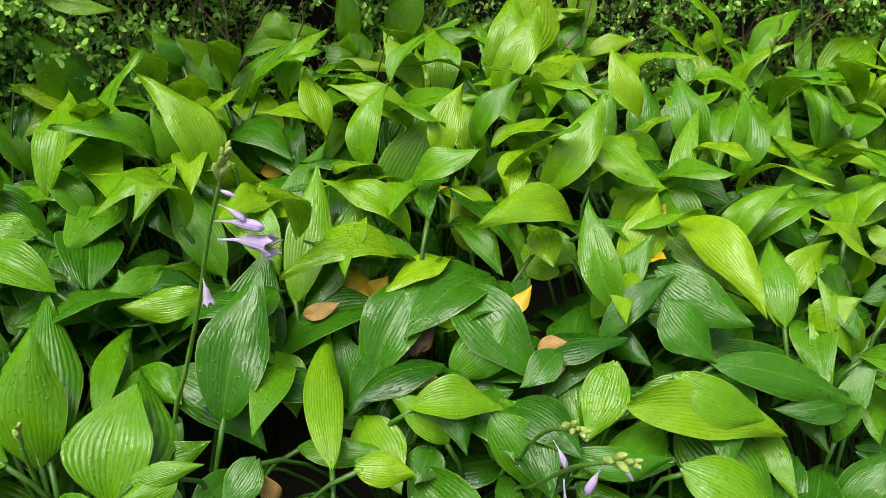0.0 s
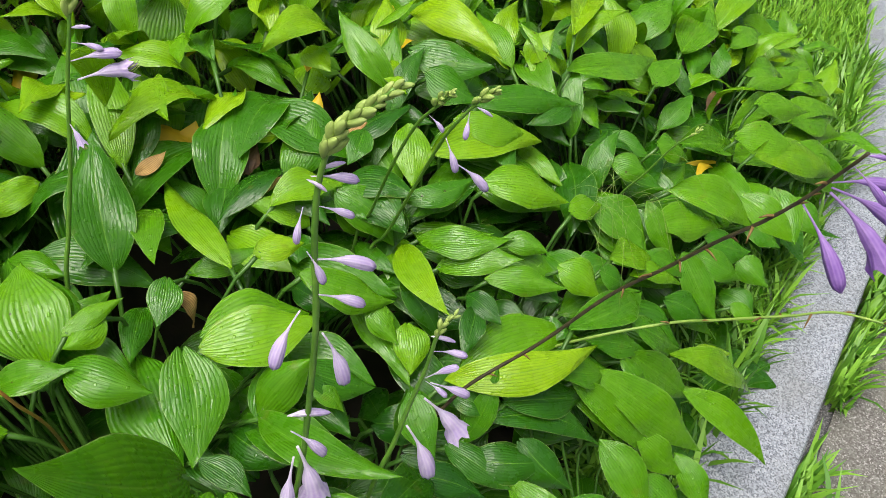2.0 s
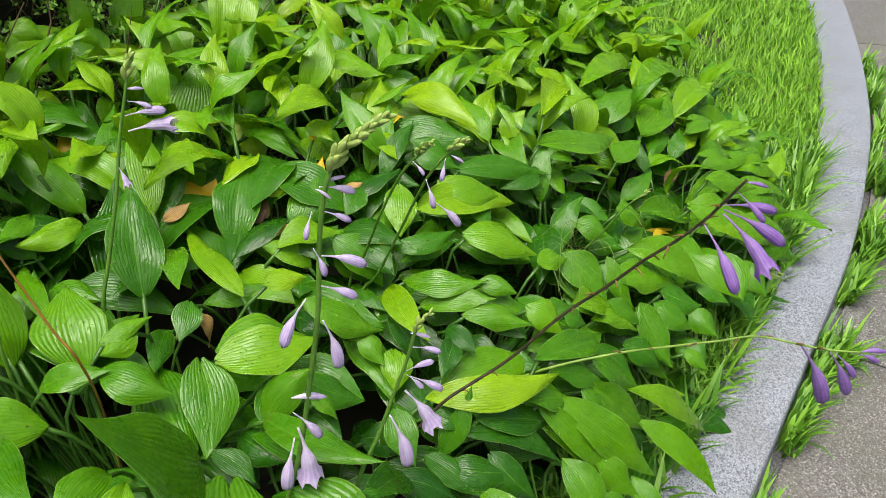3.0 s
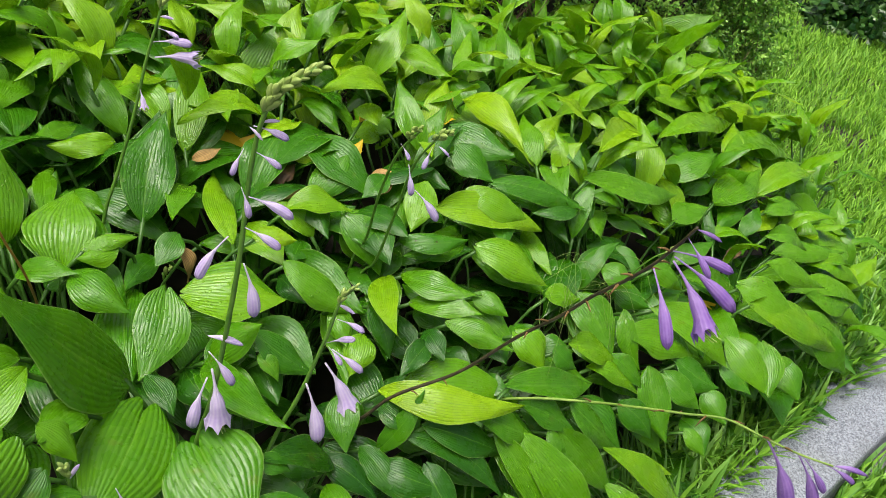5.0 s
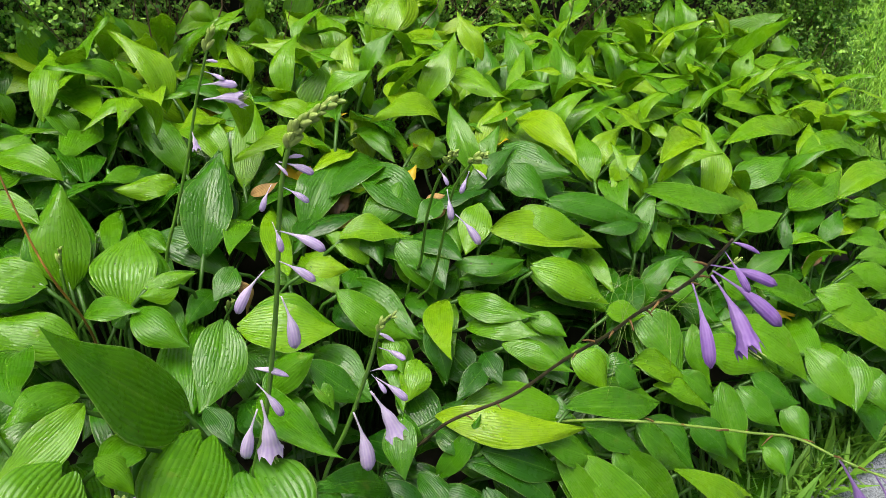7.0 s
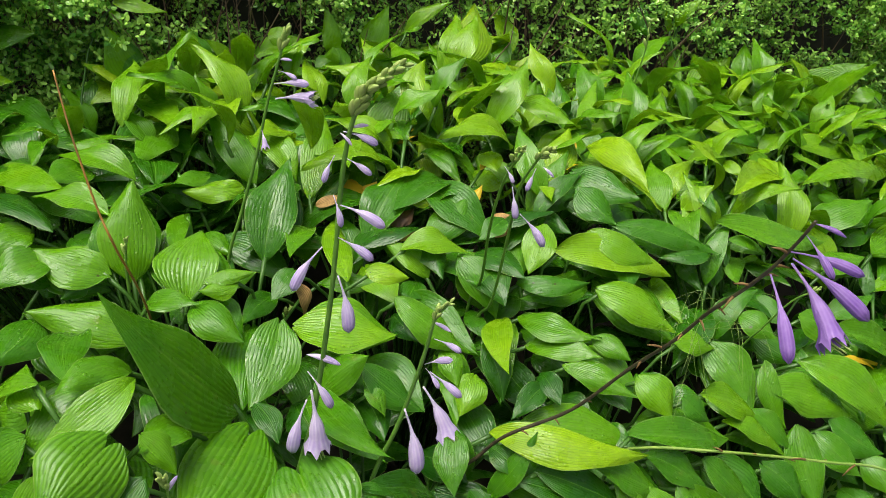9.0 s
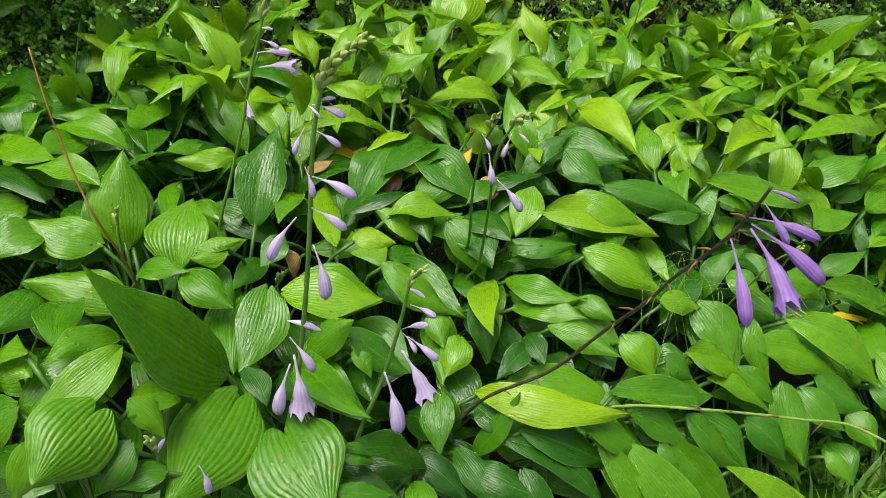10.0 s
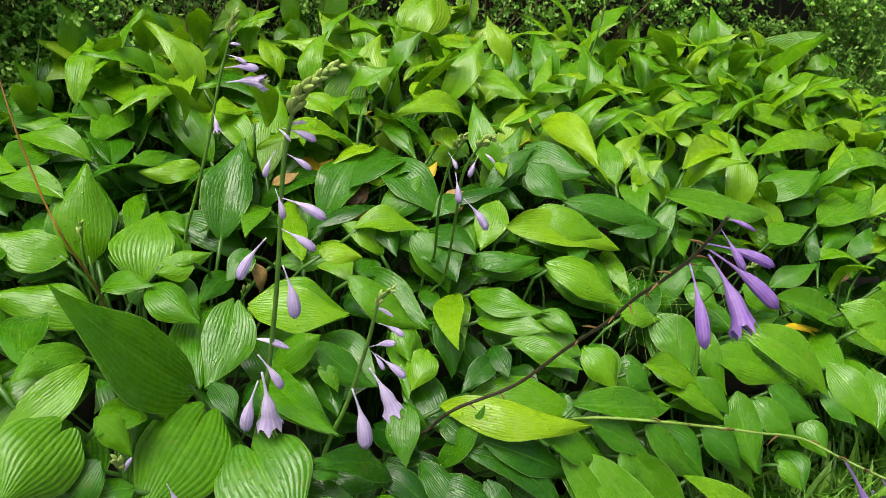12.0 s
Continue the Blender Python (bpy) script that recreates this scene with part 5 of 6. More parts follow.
leaf(0.347, 1.342, 0.502, 0.259, 1.281, 0.514, 0.033, -32, 0.45)
leaf(0.310, 1.553, 0.537, 0.270, 1.493, 0.513, 0.054, -17, 0.48)
leaf(0.487, 1.541, 0.504, 0.428, 1.468, 0.473, 0.055, -16, 0.33)
leaf(0.589, 1.574, 0.478, 0.529, 1.513, 0.456, 0.059, -18, 0.34)
leaf(0.587, 1.455, 0.452, 0.544, 1.410, 0.437, 0.038, -17, 0.53)
leaf(0.609, 1.669, 0.471, 0.629, 1.576, 0.453, 0.065, 24, 0.49)
leaf(0.251, 1.150, 0.492, 0.210, 1.106, 0.485, 0.040, -21, 0.24)
leaf(0.042, 0.976, 0.402, 0.053, 0.882, 0.371, 0.051, 5, 0.61)
leaf(-0.091, 0.960, 0.443, 0.009, 0.874, 0.410, 0.066, 24, 0.47)
leaf(0.074, 0.983, 0.404, 0.172, 0.943, 0.391, 0.047, 33, 0.54)
leaf(0.078, 0.966, 0.391, 0.161, 0.909, 0.369, 0.055, 29, 0.40)
leaf(0.008, 0.940, 0.385, 0.034, 0.828, 0.368, 0.047, 8, 0.18)
leaf(-0.036, 0.908, 0.399, -0.022, 0.775, 0.375, 0.050, 2, 0.50)
leaf(-0.134, 0.846, 0.420, -0.059, 0.778, 0.395, 0.057, 20, 0.32)
leaf(-0.180, 0.774, 0.413, -0.135, 0.829, 0.440, 0.048, 24, 0.40)
leaf(-0.197, 0.795, 0.402, -0.099, 0.705, 0.381, 0.058, 18, 0.40)
leaf(-0.024, 0.775, 0.369, -0.030, 0.757, 0.283, 0.051, -16, 0.40)
leaf(0.016, 0.727, 0.313, 0.079, 0.812, 0.336, 0.040, 15, 0.43)
leaf(0.043, 0.789, 0.352, 0.213, 0.798, 0.313, 0.066, 30, 0.72)
leaf(0.082, 0.772, 0.315, 0.187, 0.735, 0.286, 0.055, 27, 0.29)
leaf(0.139, 0.782, 0.314, 0.230, 0.760, 0.288, 0.046, 29, 0.43)
leaf(-0.135, 0.710, 0.327, -0.034, 0.702, 0.312, 0.045, 41, 0.11)
leaf(-0.044, 0.748, 0.300, 0.036, 0.690, 0.264, 0.071, 32, 0.04)
leaf(0.024, 0.717, 0.287, 0.100, 0.692, 0.276, 0.050, 40, 0.04)
leaf(0.091, 0.748, 0.290, 0.169, 0.699, 0.261, 0.055, 38, 0.14)
leaf(-0.154, 0.630, 0.376, -0.065, 0.610, 0.361, 0.041, 38, 0.04)
leaf(0.047, 0.916, 0.369, 0.098, 0.843, 0.353, 0.050, 33, 0.11)
leaf(0.136, 0.911, 0.391, 0.212, 0.846, 0.366, 0.049, 28, 0.50)
leaf(-0.016, 0.851, 0.365, 0.034, 0.751, 0.330, 0.057, 21, 0.11)
leaf(-0.139, 0.808, 0.397, -0.104, 0.734, 0.387, 0.045, 16, 0.11)
leaf(-0.002, 0.986, 0.409, 0.028, 0.917, 0.401, 0.029, 15, 0.29)
leaf(0.034, 0.820, 0.342, 0.078, 0.764, 0.337, 0.037, 33, 0.11)
leaf(-0.100, 0.906, 0.450, -0.068, 0.854, 0.444, 0.031, 28, 0.11)
leaf(0.105, 0.854, 0.355, 0.149, 0.800, 0.351, 0.047, 38, 0.11)
leaf(-0.064, 0.782, 0.327, -0.008, 0.742, 0.317, 0.046, 35, 0.11)
leaf(0.350, 0.991, 0.349, 0.377, 0.870, 0.285, 0.071, 17, 0.47)
leaf(0.326, 0.928, 0.316, 0.401, 0.900, 0.288, 0.050, 33, 0.54)
leaf(0.414, 0.971, 0.326, 0.427, 0.882, 0.279, 0.039, 17, 0.36)
leaf(0.439, 0.962, 0.301, 0.549, 0.940, 0.262, 0.071, 35, 0.47)
leaf(0.494, 1.015, 0.299, 0.617, 0.944, 0.225, 0.078, 36, 0.47)
leaf(0.227, 0.902, 0.359, 0.244, 0.826, 0.343, 0.054, 15, 0.47)
leaf(0.203, 0.831, 0.330, 0.333, 0.836, 0.307, 0.057, 30, 0.43)
leaf(0.377, 0.917, 0.292, 0.437, 0.873, 0.245, 0.045, 33, 0.40)
leaf(0.347, 0.886, 0.270, 0.434, 0.870, 0.235, 0.034, 33, 0.54)
leaf(0.310, 0.844, 0.259, 0.382, 0.795, 0.213, 0.071, 30, 0.40)
leaf(0.216, 0.801, 0.300, 0.302, 0.769, 0.270, 0.042, 29, 0.25)
leaf(0.272, 0.805, 0.273, 0.341, 0.738, 0.210, 0.050, 27, 0.40)
leaf(0.196, 0.772, 0.274, 0.213, 0.700, 0.244, 0.041, 12, 0.43)
leaf(0.234, 0.765, 0.257, 0.278, 0.712, 0.229, 0.053, 23, 0.43)
leaf(0.459, 0.913, 0.253, 0.474, 0.825, 0.188, 0.065, 18, 0.29)
leaf(0.491, 0.922, 0.247, 0.538, 0.865, 0.204, 0.054, 30, 0.32)
leaf(0.516, 0.864, 0.195, 0.534, 0.809, 0.173, 0.045, 22, 0.43)
leaf(0.611, 1.153, 0.280, 0.730, 1.095, 0.242, 0.066, 37, 0.51)
leaf(0.688, 1.119, 0.216, 0.733, 1.072, 0.201, 0.056, 33, 0.47)
leaf(0.676, 1.072, 0.205, 0.688, 1.004, 0.177, 0.043, 22, 0.43)
leaf(0.305, 1.029, 0.364, 0.371, 0.976, 0.348, 0.041, 32, 0.54)
leaf(0.353, 1.003, 0.355, 0.413, 1.051, 0.407, 0.043, 17, 0.22)
leaf(0.421, 1.068, 0.383, 0.470, 1.016, 0.363, 0.039, 32, 0.44)
leaf(0.415, 1.009, 0.360, 0.471, 0.973, 0.333, 0.043, 35, 0.29)
leaf(0.481, 1.008, 0.309, 0.545, 1.022, 0.325, 0.038, 26, 0.43)
leaf(0.583, 1.136, 0.305, 0.671, 1.163, 0.336, 0.044, 25, 0.40)
leaf(0.630, 0.974, 0.233, 0.648, 0.906, 0.194, 0.055, 24, 0.18)
leaf(0.398, 0.861, 0.221, 0.471, 0.821, 0.162, 0.041, 34, 0.40)
leaf(0.278, 1.083, 0.408, 0.306, 0.991, 0.383, 0.034, 19, 0.58)
leaf(0.556, 0.941, 0.235, 0.561, 0.885, 0.214, 0.031, 29, 0.14)
leaf(0.392, 0.899, 0.252, 0.417, 0.839, 0.222, 0.054, 33, 0.14)
leaf(0.560, 1.003, 0.260, 0.576, 0.950, 0.247, 0.050, 38, 0.14)
leaf(0.665, 1.004, 0.316, 0.873, 0.991, 0.207, 0.073, 38, 0.60)
leaf(0.677, 0.956, 0.268, 0.660, 0.874, 0.223, 0.057, 15, 0.53)
leaf(0.607, 0.948, 0.285, 0.654, 0.872, 0.232, 0.054, 32, 0.57)
leaf(0.773, 1.025, 0.274, 0.916, 1.034, 0.200, 0.050, 36, 0.65)
leaf(0.734, 1.084, 0.340, 0.870, 1.086, 0.283, 0.051, 37, 0.59)
leaf(0.855, 1.107, 0.253, 0.984, 1.125, 0.214, 0.051, 30, 0.59)
leaf(0.658, 1.033, 0.330, 0.754, 0.996, 0.291, 0.061, 38, 0.58)
leaf(0.815, 1.293, 0.356, 0.988, 1.372, 0.371, 0.063, 21, 0.70)
leaf(0.831, 1.412, 0.394, 0.973, 1.453, 0.373, 0.046, 31, 0.73)
leaf(0.893, 1.411, 0.350, 1.024, 1.459, 0.349, 0.041, 25, 0.59)
leaf(0.850, 1.549, 0.396, 0.990, 1.618, 0.413, 0.074, 23, 0.80)
leaf(0.805, 1.234, 0.358, 0.906, 1.262, 0.345, 0.050, 27, 0.48)
leaf(0.747, 1.133, 0.366, 0.854, 1.145, 0.325, 0.044, 36, 0.56)
leaf(0.936, 1.341, 0.327, 1.022, 1.327, 0.286, 0.059, 43, 0.54)
leaf(0.973, 1.255, 0.245, 1.070, 1.291, 0.246, 0.059, 20, 0.59)
leaf(0.709, 0.946, 0.234, 0.730, 0.888, 0.200, 0.052, 29, 0.50)
leaf(0.810, 1.017, 0.254, 0.895, 0.982, 0.165, 0.059, 49, 0.57)
leaf(0.758, 1.239, 0.308, 0.748, 1.174, 0.299, 0.056, 18, 0.24)
leaf(0.646, 0.957, 0.217, 0.661, 0.900, 0.194, 0.051, 25, 0.28)
leaf(0.875, 1.770, 0.409, 1.054, 1.822, 0.358, 0.063, 38, 0.64)
leaf(0.916, 1.666, 0.415, 1.076, 1.723, 0.405, 0.052, 30, 0.71)
leaf(0.166, 0.775, 0.289, 0.211, 0.680, 0.226, 0.042, 23, 0.54)
leaf(-0.044, 0.631, 0.350, -0.040, 0.567, 0.353, 0.037, 10, 0.57)
leaf(0.279, 0.803, 0.270, 0.326, 0.731, 0.212, 0.036, 28, 0.40)
leaf(0.840, 1.542, 0.405, 0.978, 1.587, 0.420, 0.059, 24, 0.80)
leaf(0.820, 1.122, 0.249, 1.013, 1.122, 0.201, 0.047, 30, 0.59)
leaf(0.814, 1.184, 0.293, 0.990, 1.207, 0.280, 0.051, 25, 0.54)
leaf(0.859, 1.129, 0.263, 1.016, 1.109, 0.175, 0.057, 40, 0.56)
leaf(0.891, 1.183, 0.273, 1.036, 1.174, 0.213, 0.051, 36, 0.57)
leaf(-0.191, 1.165, 0.530, -0.148, 1.120, 0.523, 0.034, 24, 0.50, mat=YELLOW, label="yellowed dying leaf")
leaf(-0.132, 1.316, 0.542, -0.084, 1.316, 0.544, 0.018, 42, 0.50, mat=YELLOW, label="yellowed dying leaf")
leaf(0.023, 1.190, 0.542, 0.049, 1.219, 0.543, 0.019, 28, 0.50, mat=YELLOW, label="yellowed dying leaf")
leaf(0.583, 1.067, 0.276, 0.655, 1.045, 0.273, 0.010, 34, 0.50, mat=YELLOW, label="yellowed dying leaf")
leaf(-0.114, 1.047, 0.494, -0.081, 1.029, 0.508, 0.017, 40, 0.50, mat=DRY, label="dry papery beige leaf", stalk=False)
leaf(0.737, 1.178, 0.311, 0.687, 1.144, 0.306, 0.024, -16, 0.50, mat=BROWN, label="brown withered leaf", stalk=False)
leaf(0.166, 1.255, 0.547, 0.181, 1.270, 0.565, 0.022, 22, 0.50, mat=YELLOW, label="yellowed dying leaf")
leaf(-0.172, 1.115, 0.512, -0.186, 1.153, 0.545, 0.051, -15, 0.50, mat=YELLOW, label="yellowed dying leaf")
leaf(-0.311, 1.353, 0.530, -0.323, 1.382, 0.549, 0.036, -13, 0.50, mat=YELLOW, label="yellowed dying leaf")
leaf(-0.001, 1.114, 0.513, 0.024, 1.143, 0.536, 0.021, 14, 0.50, mat=YELLOW, label="yellowed dying leaf")
leaf(-0.107, 1.067, 0.509, -0.077, 1.087, 0.522, 0.028, 24, 0.50, mat=BROWN, label="brown withered leaf", stalk=False)
leaf(0.040, 1.046, 0.495, 0.063, 1.062, 0.506, 0.019, 19, 0.50, mat=DRY, label="dry papery beige leaf", stalk=False)
leaf(0.979, 1.298, 0.224, 1.065, 1.321, 0.230, 0.031, 19, 0.50, mat=YELLOW, label="yellowed dying leaf")
leaf(-0.129, 1.411, 0.534, -0.081, 1.427, 0.532, 0.021, 36, 0.50, mat=YELLOW, label="yellowed dying leaf")
leaf(-0.097, 1.060, 0.504, -0.108, 1.089, 0.522, 0.031, -13, 0.50, mat=BROWN, label="brown withered leaf", stalk=False)
leaf(0.032, 1.079, 0.503, 0.061, 1.075, 0.517, 0.020, 34, 0.50, mat=DRY, label="dry papery beige leaf", stalk=False)
leaf(-0.338, 0.957, 0.491, -0.304, 0.932, 0.492, 0.037, 23, 0.22)
leaf(-0.293, 1.115, 0.522, -0.244, 1.060, 0.510, 0.057, 19, 0.47)
leaf(-0.246, 1.059, 0.492, -0.210, 0.993, 0.472, 0.044, 10, 0.50)
leaf(-0.114, 1.289, 0.491, -0.129, 1.211, 0.464, 0.045, -11, 0.28)
leaf(-0.533, 0.885, 0.500, -0.503, 0.891, 0.516, 0.040, 43, 0.22)
leaf(-0.504, 0.942, 0.541, -0.462, 0.902, 0.529, 0.038, 12, 0.32)
leaf(-0.159, 0.822, 0.422, -0.127, 0.778, 0.421, 0.030, 15, 0.18)
leaf(-0.210, 0.782, 0.402, -0.174, 0.724, 0.399, 0.044, 17, 0.14)
leaf(0.089, 0.936, 0.371, 0.129, 0.887, 0.367, 0.044, 24, 0.18)
leaf(0.175, 0.883, 0.368, 0.194, 0.819, 0.362, 0.049, 16, 0.18)
leaf(0.323, 0.980, 0.334, 0.341, 0.927, 0.332, 0.047, 21, 0.25)
leaf(0.261, 0.882, 0.329, 0.313, 0.876, 0.332, 0.045, 31, 0.43)
leaf(0.160, 0.824, 0.332, 0.197, 0.787, 0.334, 0.033, 26, 0.18)
leaf(-0.003, 1.013, 0.437, -0.035, 1.001, 0.463, 0.039, -47, 0.22)
leaf(-0.072, 0.973, 0.462, -0.086, 0.933, 0.455, 0.039, -14, 0.29)
leaf(-0.570, 1.370, 0.759, -0.486, 1.383, 0.742, 0.026, 47, 0.65)
leaf(-0.574, 1.367, 0.747, -0.549, 1.346, 0.723, 0.017, 21, 0.61)
leaf(-0.730, 1.263, 0.712, -0.654, 1.268, 0.730, 0.042, 48, 0.59)
leaf(-0.245, 1.584, 0.616, -0.257, 1.602, 0.718, 0.039, -21, 0.62)
leaf(-0.182, 1.612, 0.616, -0.136, 1.642, 0.712, 0.056, 45, 0.63)
leaf(-0.106, 1.647, 0.658, -0.012, 1.652, 0.717, 0.034, 51, 0.74)
leaf(0.468, 1.774, 0.647, 0.517, 1.771, 0.706, 0.036, 53, 0.74)
leaf(0.453, 1.766, 0.636, 0.446, 1.782, 0.690, 0.017, -32, 0.71)
leaf(0.072, 1.661, 0.589, 0.108, 1.707, 0.632, 0.042, 24, 0.45)
leaf(-0.151, 1.646, 0.604, -0.045, 1.641, 0.623, 0.038, 46, 0.64)
leaf(-0.042, 1.652, 0.600, -0.016, 1.665, 0.632, 0.045, 42, 0.61)
leaf(-0.274, 1.554, 0.615, -0.233, 1.566, 0.614, 0.042, 45, 0.52)
leaf(0.379, 1.762, 0.686, 0.403, 1.732, 0.634, 0.040, 49, 0.35)
leaf(-0.348, 1.520, 0.685, -0.306, 1.507, 0.657, 0.038, 40, 0.62)
leaf(-0.741, 1.265, 0.651, -0.697, 1.251, 0.660, 0.029, 40, 0.66)


def build_lower_leaves():
    """The lower storey that fills the bed, its shade put into dark blade tones, the crowded back rows, and the bed
    beyond the walk.
    """
    rng = random.Random(77)
    sizes = ((0.10, 0.5, 0.12), (0.12, 0.55, 0.16), (0.13, 0.45, 0.1), (0.09, 0.6, 0.12), (0.11, 0.5, 0.2), (0.14, 0.5, 0.14), (0.12, 0.48, 0.2), (0.10, 0.56, 0.1))
    # dark tones paint the shade under the canopy into these low blades
    dark_kinds = [leaf_mesh(l, l * w, a, 0.25, 0.04, 0.3, 0.08 + 0.04 * i, 900 + i) for i, (l, w, a) in enumerate(sizes)]
    slim = [leaf_mesh(l * 1.02, l * w * 0.72, a + 0.04, 0.7, 0.10, 0.05, 0.48 + 0.05 * i, 940 + i) for i, (l, w, a) in enumerate(sizes)]
    made = 0
    while made < 1250:
        x, y = rng.uniform(-1.25, 1.30), rng.uniform(0.30, 1.80)
        d = line_side(x, y, KERB) - KERB_WIDE
        if d < 0.0 or y > hedge_y(x) - 0.02 or (y > 0.7 and x > bed_edge(y) - 0.03):
            continue
        seen = x > -0.62
        front = seen and y < 1.0
        if front and rng.random() < 0.45:
            continue
        back = seen and y > 1.12 and rng.random() < 0.55
        top = canopy_z(x, y)
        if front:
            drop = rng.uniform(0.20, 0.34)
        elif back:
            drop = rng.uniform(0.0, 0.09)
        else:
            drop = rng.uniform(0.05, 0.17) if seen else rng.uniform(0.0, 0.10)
        b = Vector((x, y, max(soil_z(x, y) + 0.05, top - drop)))
        a = rng.uniform(0, 2 * math.pi)
        t = b + Vector((math.cos(a), math.sin(a), rng.uniform(-0.3, 1.5) if back else rng.uniform(-0.7, 0.25)))
        m = blade_pose(b, t, rng.uniform(-25, 25))
        plant = nearest_plant(x, y)
        lf = new("leaf", (slim if back else dark_kinds)[made % 8])
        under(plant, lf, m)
        if made % 2 == 0:
            petiole(lf, m, plant, 0.0028)
        made += 1


build_lower_leaves()


# ---- flower stalks ----
def bell_mesh(length, wide, kind, seed):
    """A funnel flower along +y. kind: open with six flared points, closed, or a slim bud."""
    rng = random.Random(seed)
    n, sides = 14, 18
    verts, uvs, faces = [], [], []
    for i in range(n + 1):
        s = i / n
        if kind == "bud":
            r = wide * (0.16 + 0.84 * math.sin(math.pi * min(1.0, s) ** 1.25) ** 0.8) if s < 1 else 0.0
            r *= 1 if s > 0.05 else 0.6
        elif kind == "closed":
            r = wide * (0.13 + 0.87 * (1 / (1 + math.exp(-(s - 0.48) * 14)))) * (1 if s < 0.8 else math.sqrt(max(0.0, 1 - ((s - 0.8) / 0.2) ** 2)) * 0.92 + 0.08)
        else:
            r = wide * (0.12 + 0.70 / (1 + math.exp(-(s - 0.45) * 15)) + 0.55 * max(0.0, s - 0.72) / 0.28)
        for k in range(sides):
            a = 2 * math.pi * k / sides
            lobe = 0.5 + 0.5 * math.cos(6 * a)
            rr = r * (1 + 0.10 * (lobe - 0.5) * (s > 0.4))
            y = s * length
            if kind == "open":
                y -= (1 - lobe) * length * 0.17 * max(0.0, (s - 0.7) / 0.3) ** 1.5
                rr *= 1 + 0.12 * math.sin(3 * a + seed) * max(0.0, s - 0.6)
            elif kind == "closed":
                y -= (1 - lobe) * length * 0.05 * max(0.0, (s - 0.8) / 0.2)
            droop = 0.05 * length * math.sin(math.pi * s)
            verts.append((rr * math.cos(a), y, rr * math.sin(a) + droop))
            uvs.append((k / sides if k < sides else 1.0, s))
    for i in range(n):
        for k in range(sides):
            k2 = (k + 1) % sides
            faces.append((i * sides + k, i * sides + k2, (i + 1) * sides + k2, (i + 1) * sides + k))
    faces.append(tuple(range(sides))[::-1])
    return verts, uvs, faces


def flower(stalk, at, tip, kind, mat):
    """One flower from its foot on the stem to its mouth."""
    COUNT[0] += 1
    a, b = Vector(at), Vector(tip)
    length = (b - a).length
    wide = {"open": 0.145, "closed": 0.105, "bud": 0.095}[kind] * length * (0.8 if mat == VIOLET else 1.0)
    v, uv, f = bell_mesh(length, wide, kind, COUNT[0])
    m = blade_pose(a, b, COUNT[0] * 37 % 60 - 30)
    fl = under(stalk, new("bud" if kind == "bud" else "flower", mesh_from("flower", v, f, mat, True, uv)), m)
    if kind == "open":
        vs, fs = [], []
        for k in range(5):
            w = 1.26 * k
            d = Vector((math.cos(w) * 0.05, 1, math.sin(w) * 0.05))
            q = [Vector((0, length * 0.5, 0)), Vector((d.x * length * 0.8, length * 0.86, d.z * length * 0.8)), Vector((d.x * length, length * 1.05, d.z * length + 0.10 * length))]
            tv, tf = tube(smooth_line(q, 4), [0.0006] * 9, 4)
            fs += [tuple(i + len(vs) for i in t) for t in tf]
            vs += tv
        st = new("stamen", mesh_from("stamen", vs, fs, BUD))
        under(fl, tagged(st, "pale thread-like stamens", kind="stuff"), m)
    return fl


def bud_cluster(stalk, line, n, size, seed, mat):
    """Overlapping green buds and bracts round the end of a stem."""
    rng = random.Random(seed)
    pts = smooth_line(line, 10)
    for k in range(n):
        s = k / max(1, n - 1)
        i = min(len(pts) - 2, int(s * (len(pts) - 1)))
        d = (pts[i + 1] - pts[i]).normalized()
        w = k * 2.4
        a = d.cross(Vector((0.2, 0.3, 0.9))).normalized()
        b = d.cross(a)
        out = (math.cos(w) * a + math.sin(w) * b)
        l = size * (1.15 - 0.55 * s) * rng.uniform(0.85, 1.15)
        tip = pts[i] + (d * 1.0 + out * 0.36).normalized() * l
        v, uv, f = bell_mesh(l, l * 0.165, "bud", seed + k)
        under(stalk, new("bud", mesh_from("bud", v, f, mat, True, uv)), blade_pose(pts[i], tip, 0))


def flower_stalk(points, thick, mat, label, bracts=0):
    """A smooth round stem that rises from the nearest crown."""
    COUNT[0] += 1
    pts = [Vector(p) for p in points]
    plant = nearest_plant(pts[0].x, pts[0].y)
    if mat in (SCAPE, SCAPE_PALE, SCAPE_BROWN):
        tagged(plant, "leafy green hosta with stems of violet bells" if mat != SCAPE else "leafy green hosta sending up green flower stems")
    line = smooth_line(pts, 8)
    n = len(line)
    v, f = tube(line, [thick * (1.1 - 0.5 * k / n) * (1 + 0.06 * math.sin(k * 2.1)) for k in range(n)], 8)
    st = under(plant, tagged(new("flower_stalk", mesh_from("flower_stalk", v, f, mat)), label), Matrix.Identity(4))
    rng = random.Random(COUNT[0])
    for k in range(bracts):
        i = int(n * (0.30 + 0.62 * k / bracts))
        a = line[i]
        b = a + Vector((rng.uniform(-1, 1), rng.uniform(-1, 0.4), rng.uniform(-0.6, 0.8))).normalized() * rng.uniform(0.009, 0.018)
        tv, tf = tube([a, (a + b) / 2 + Vector((0, 0, 0.001)), b], [0.0013, 0.0011, 0.0004], 5)
        under(st, new("bract", mesh_from("bract", tv, tf, DRY)), Matrix.Identity(4))
    return st


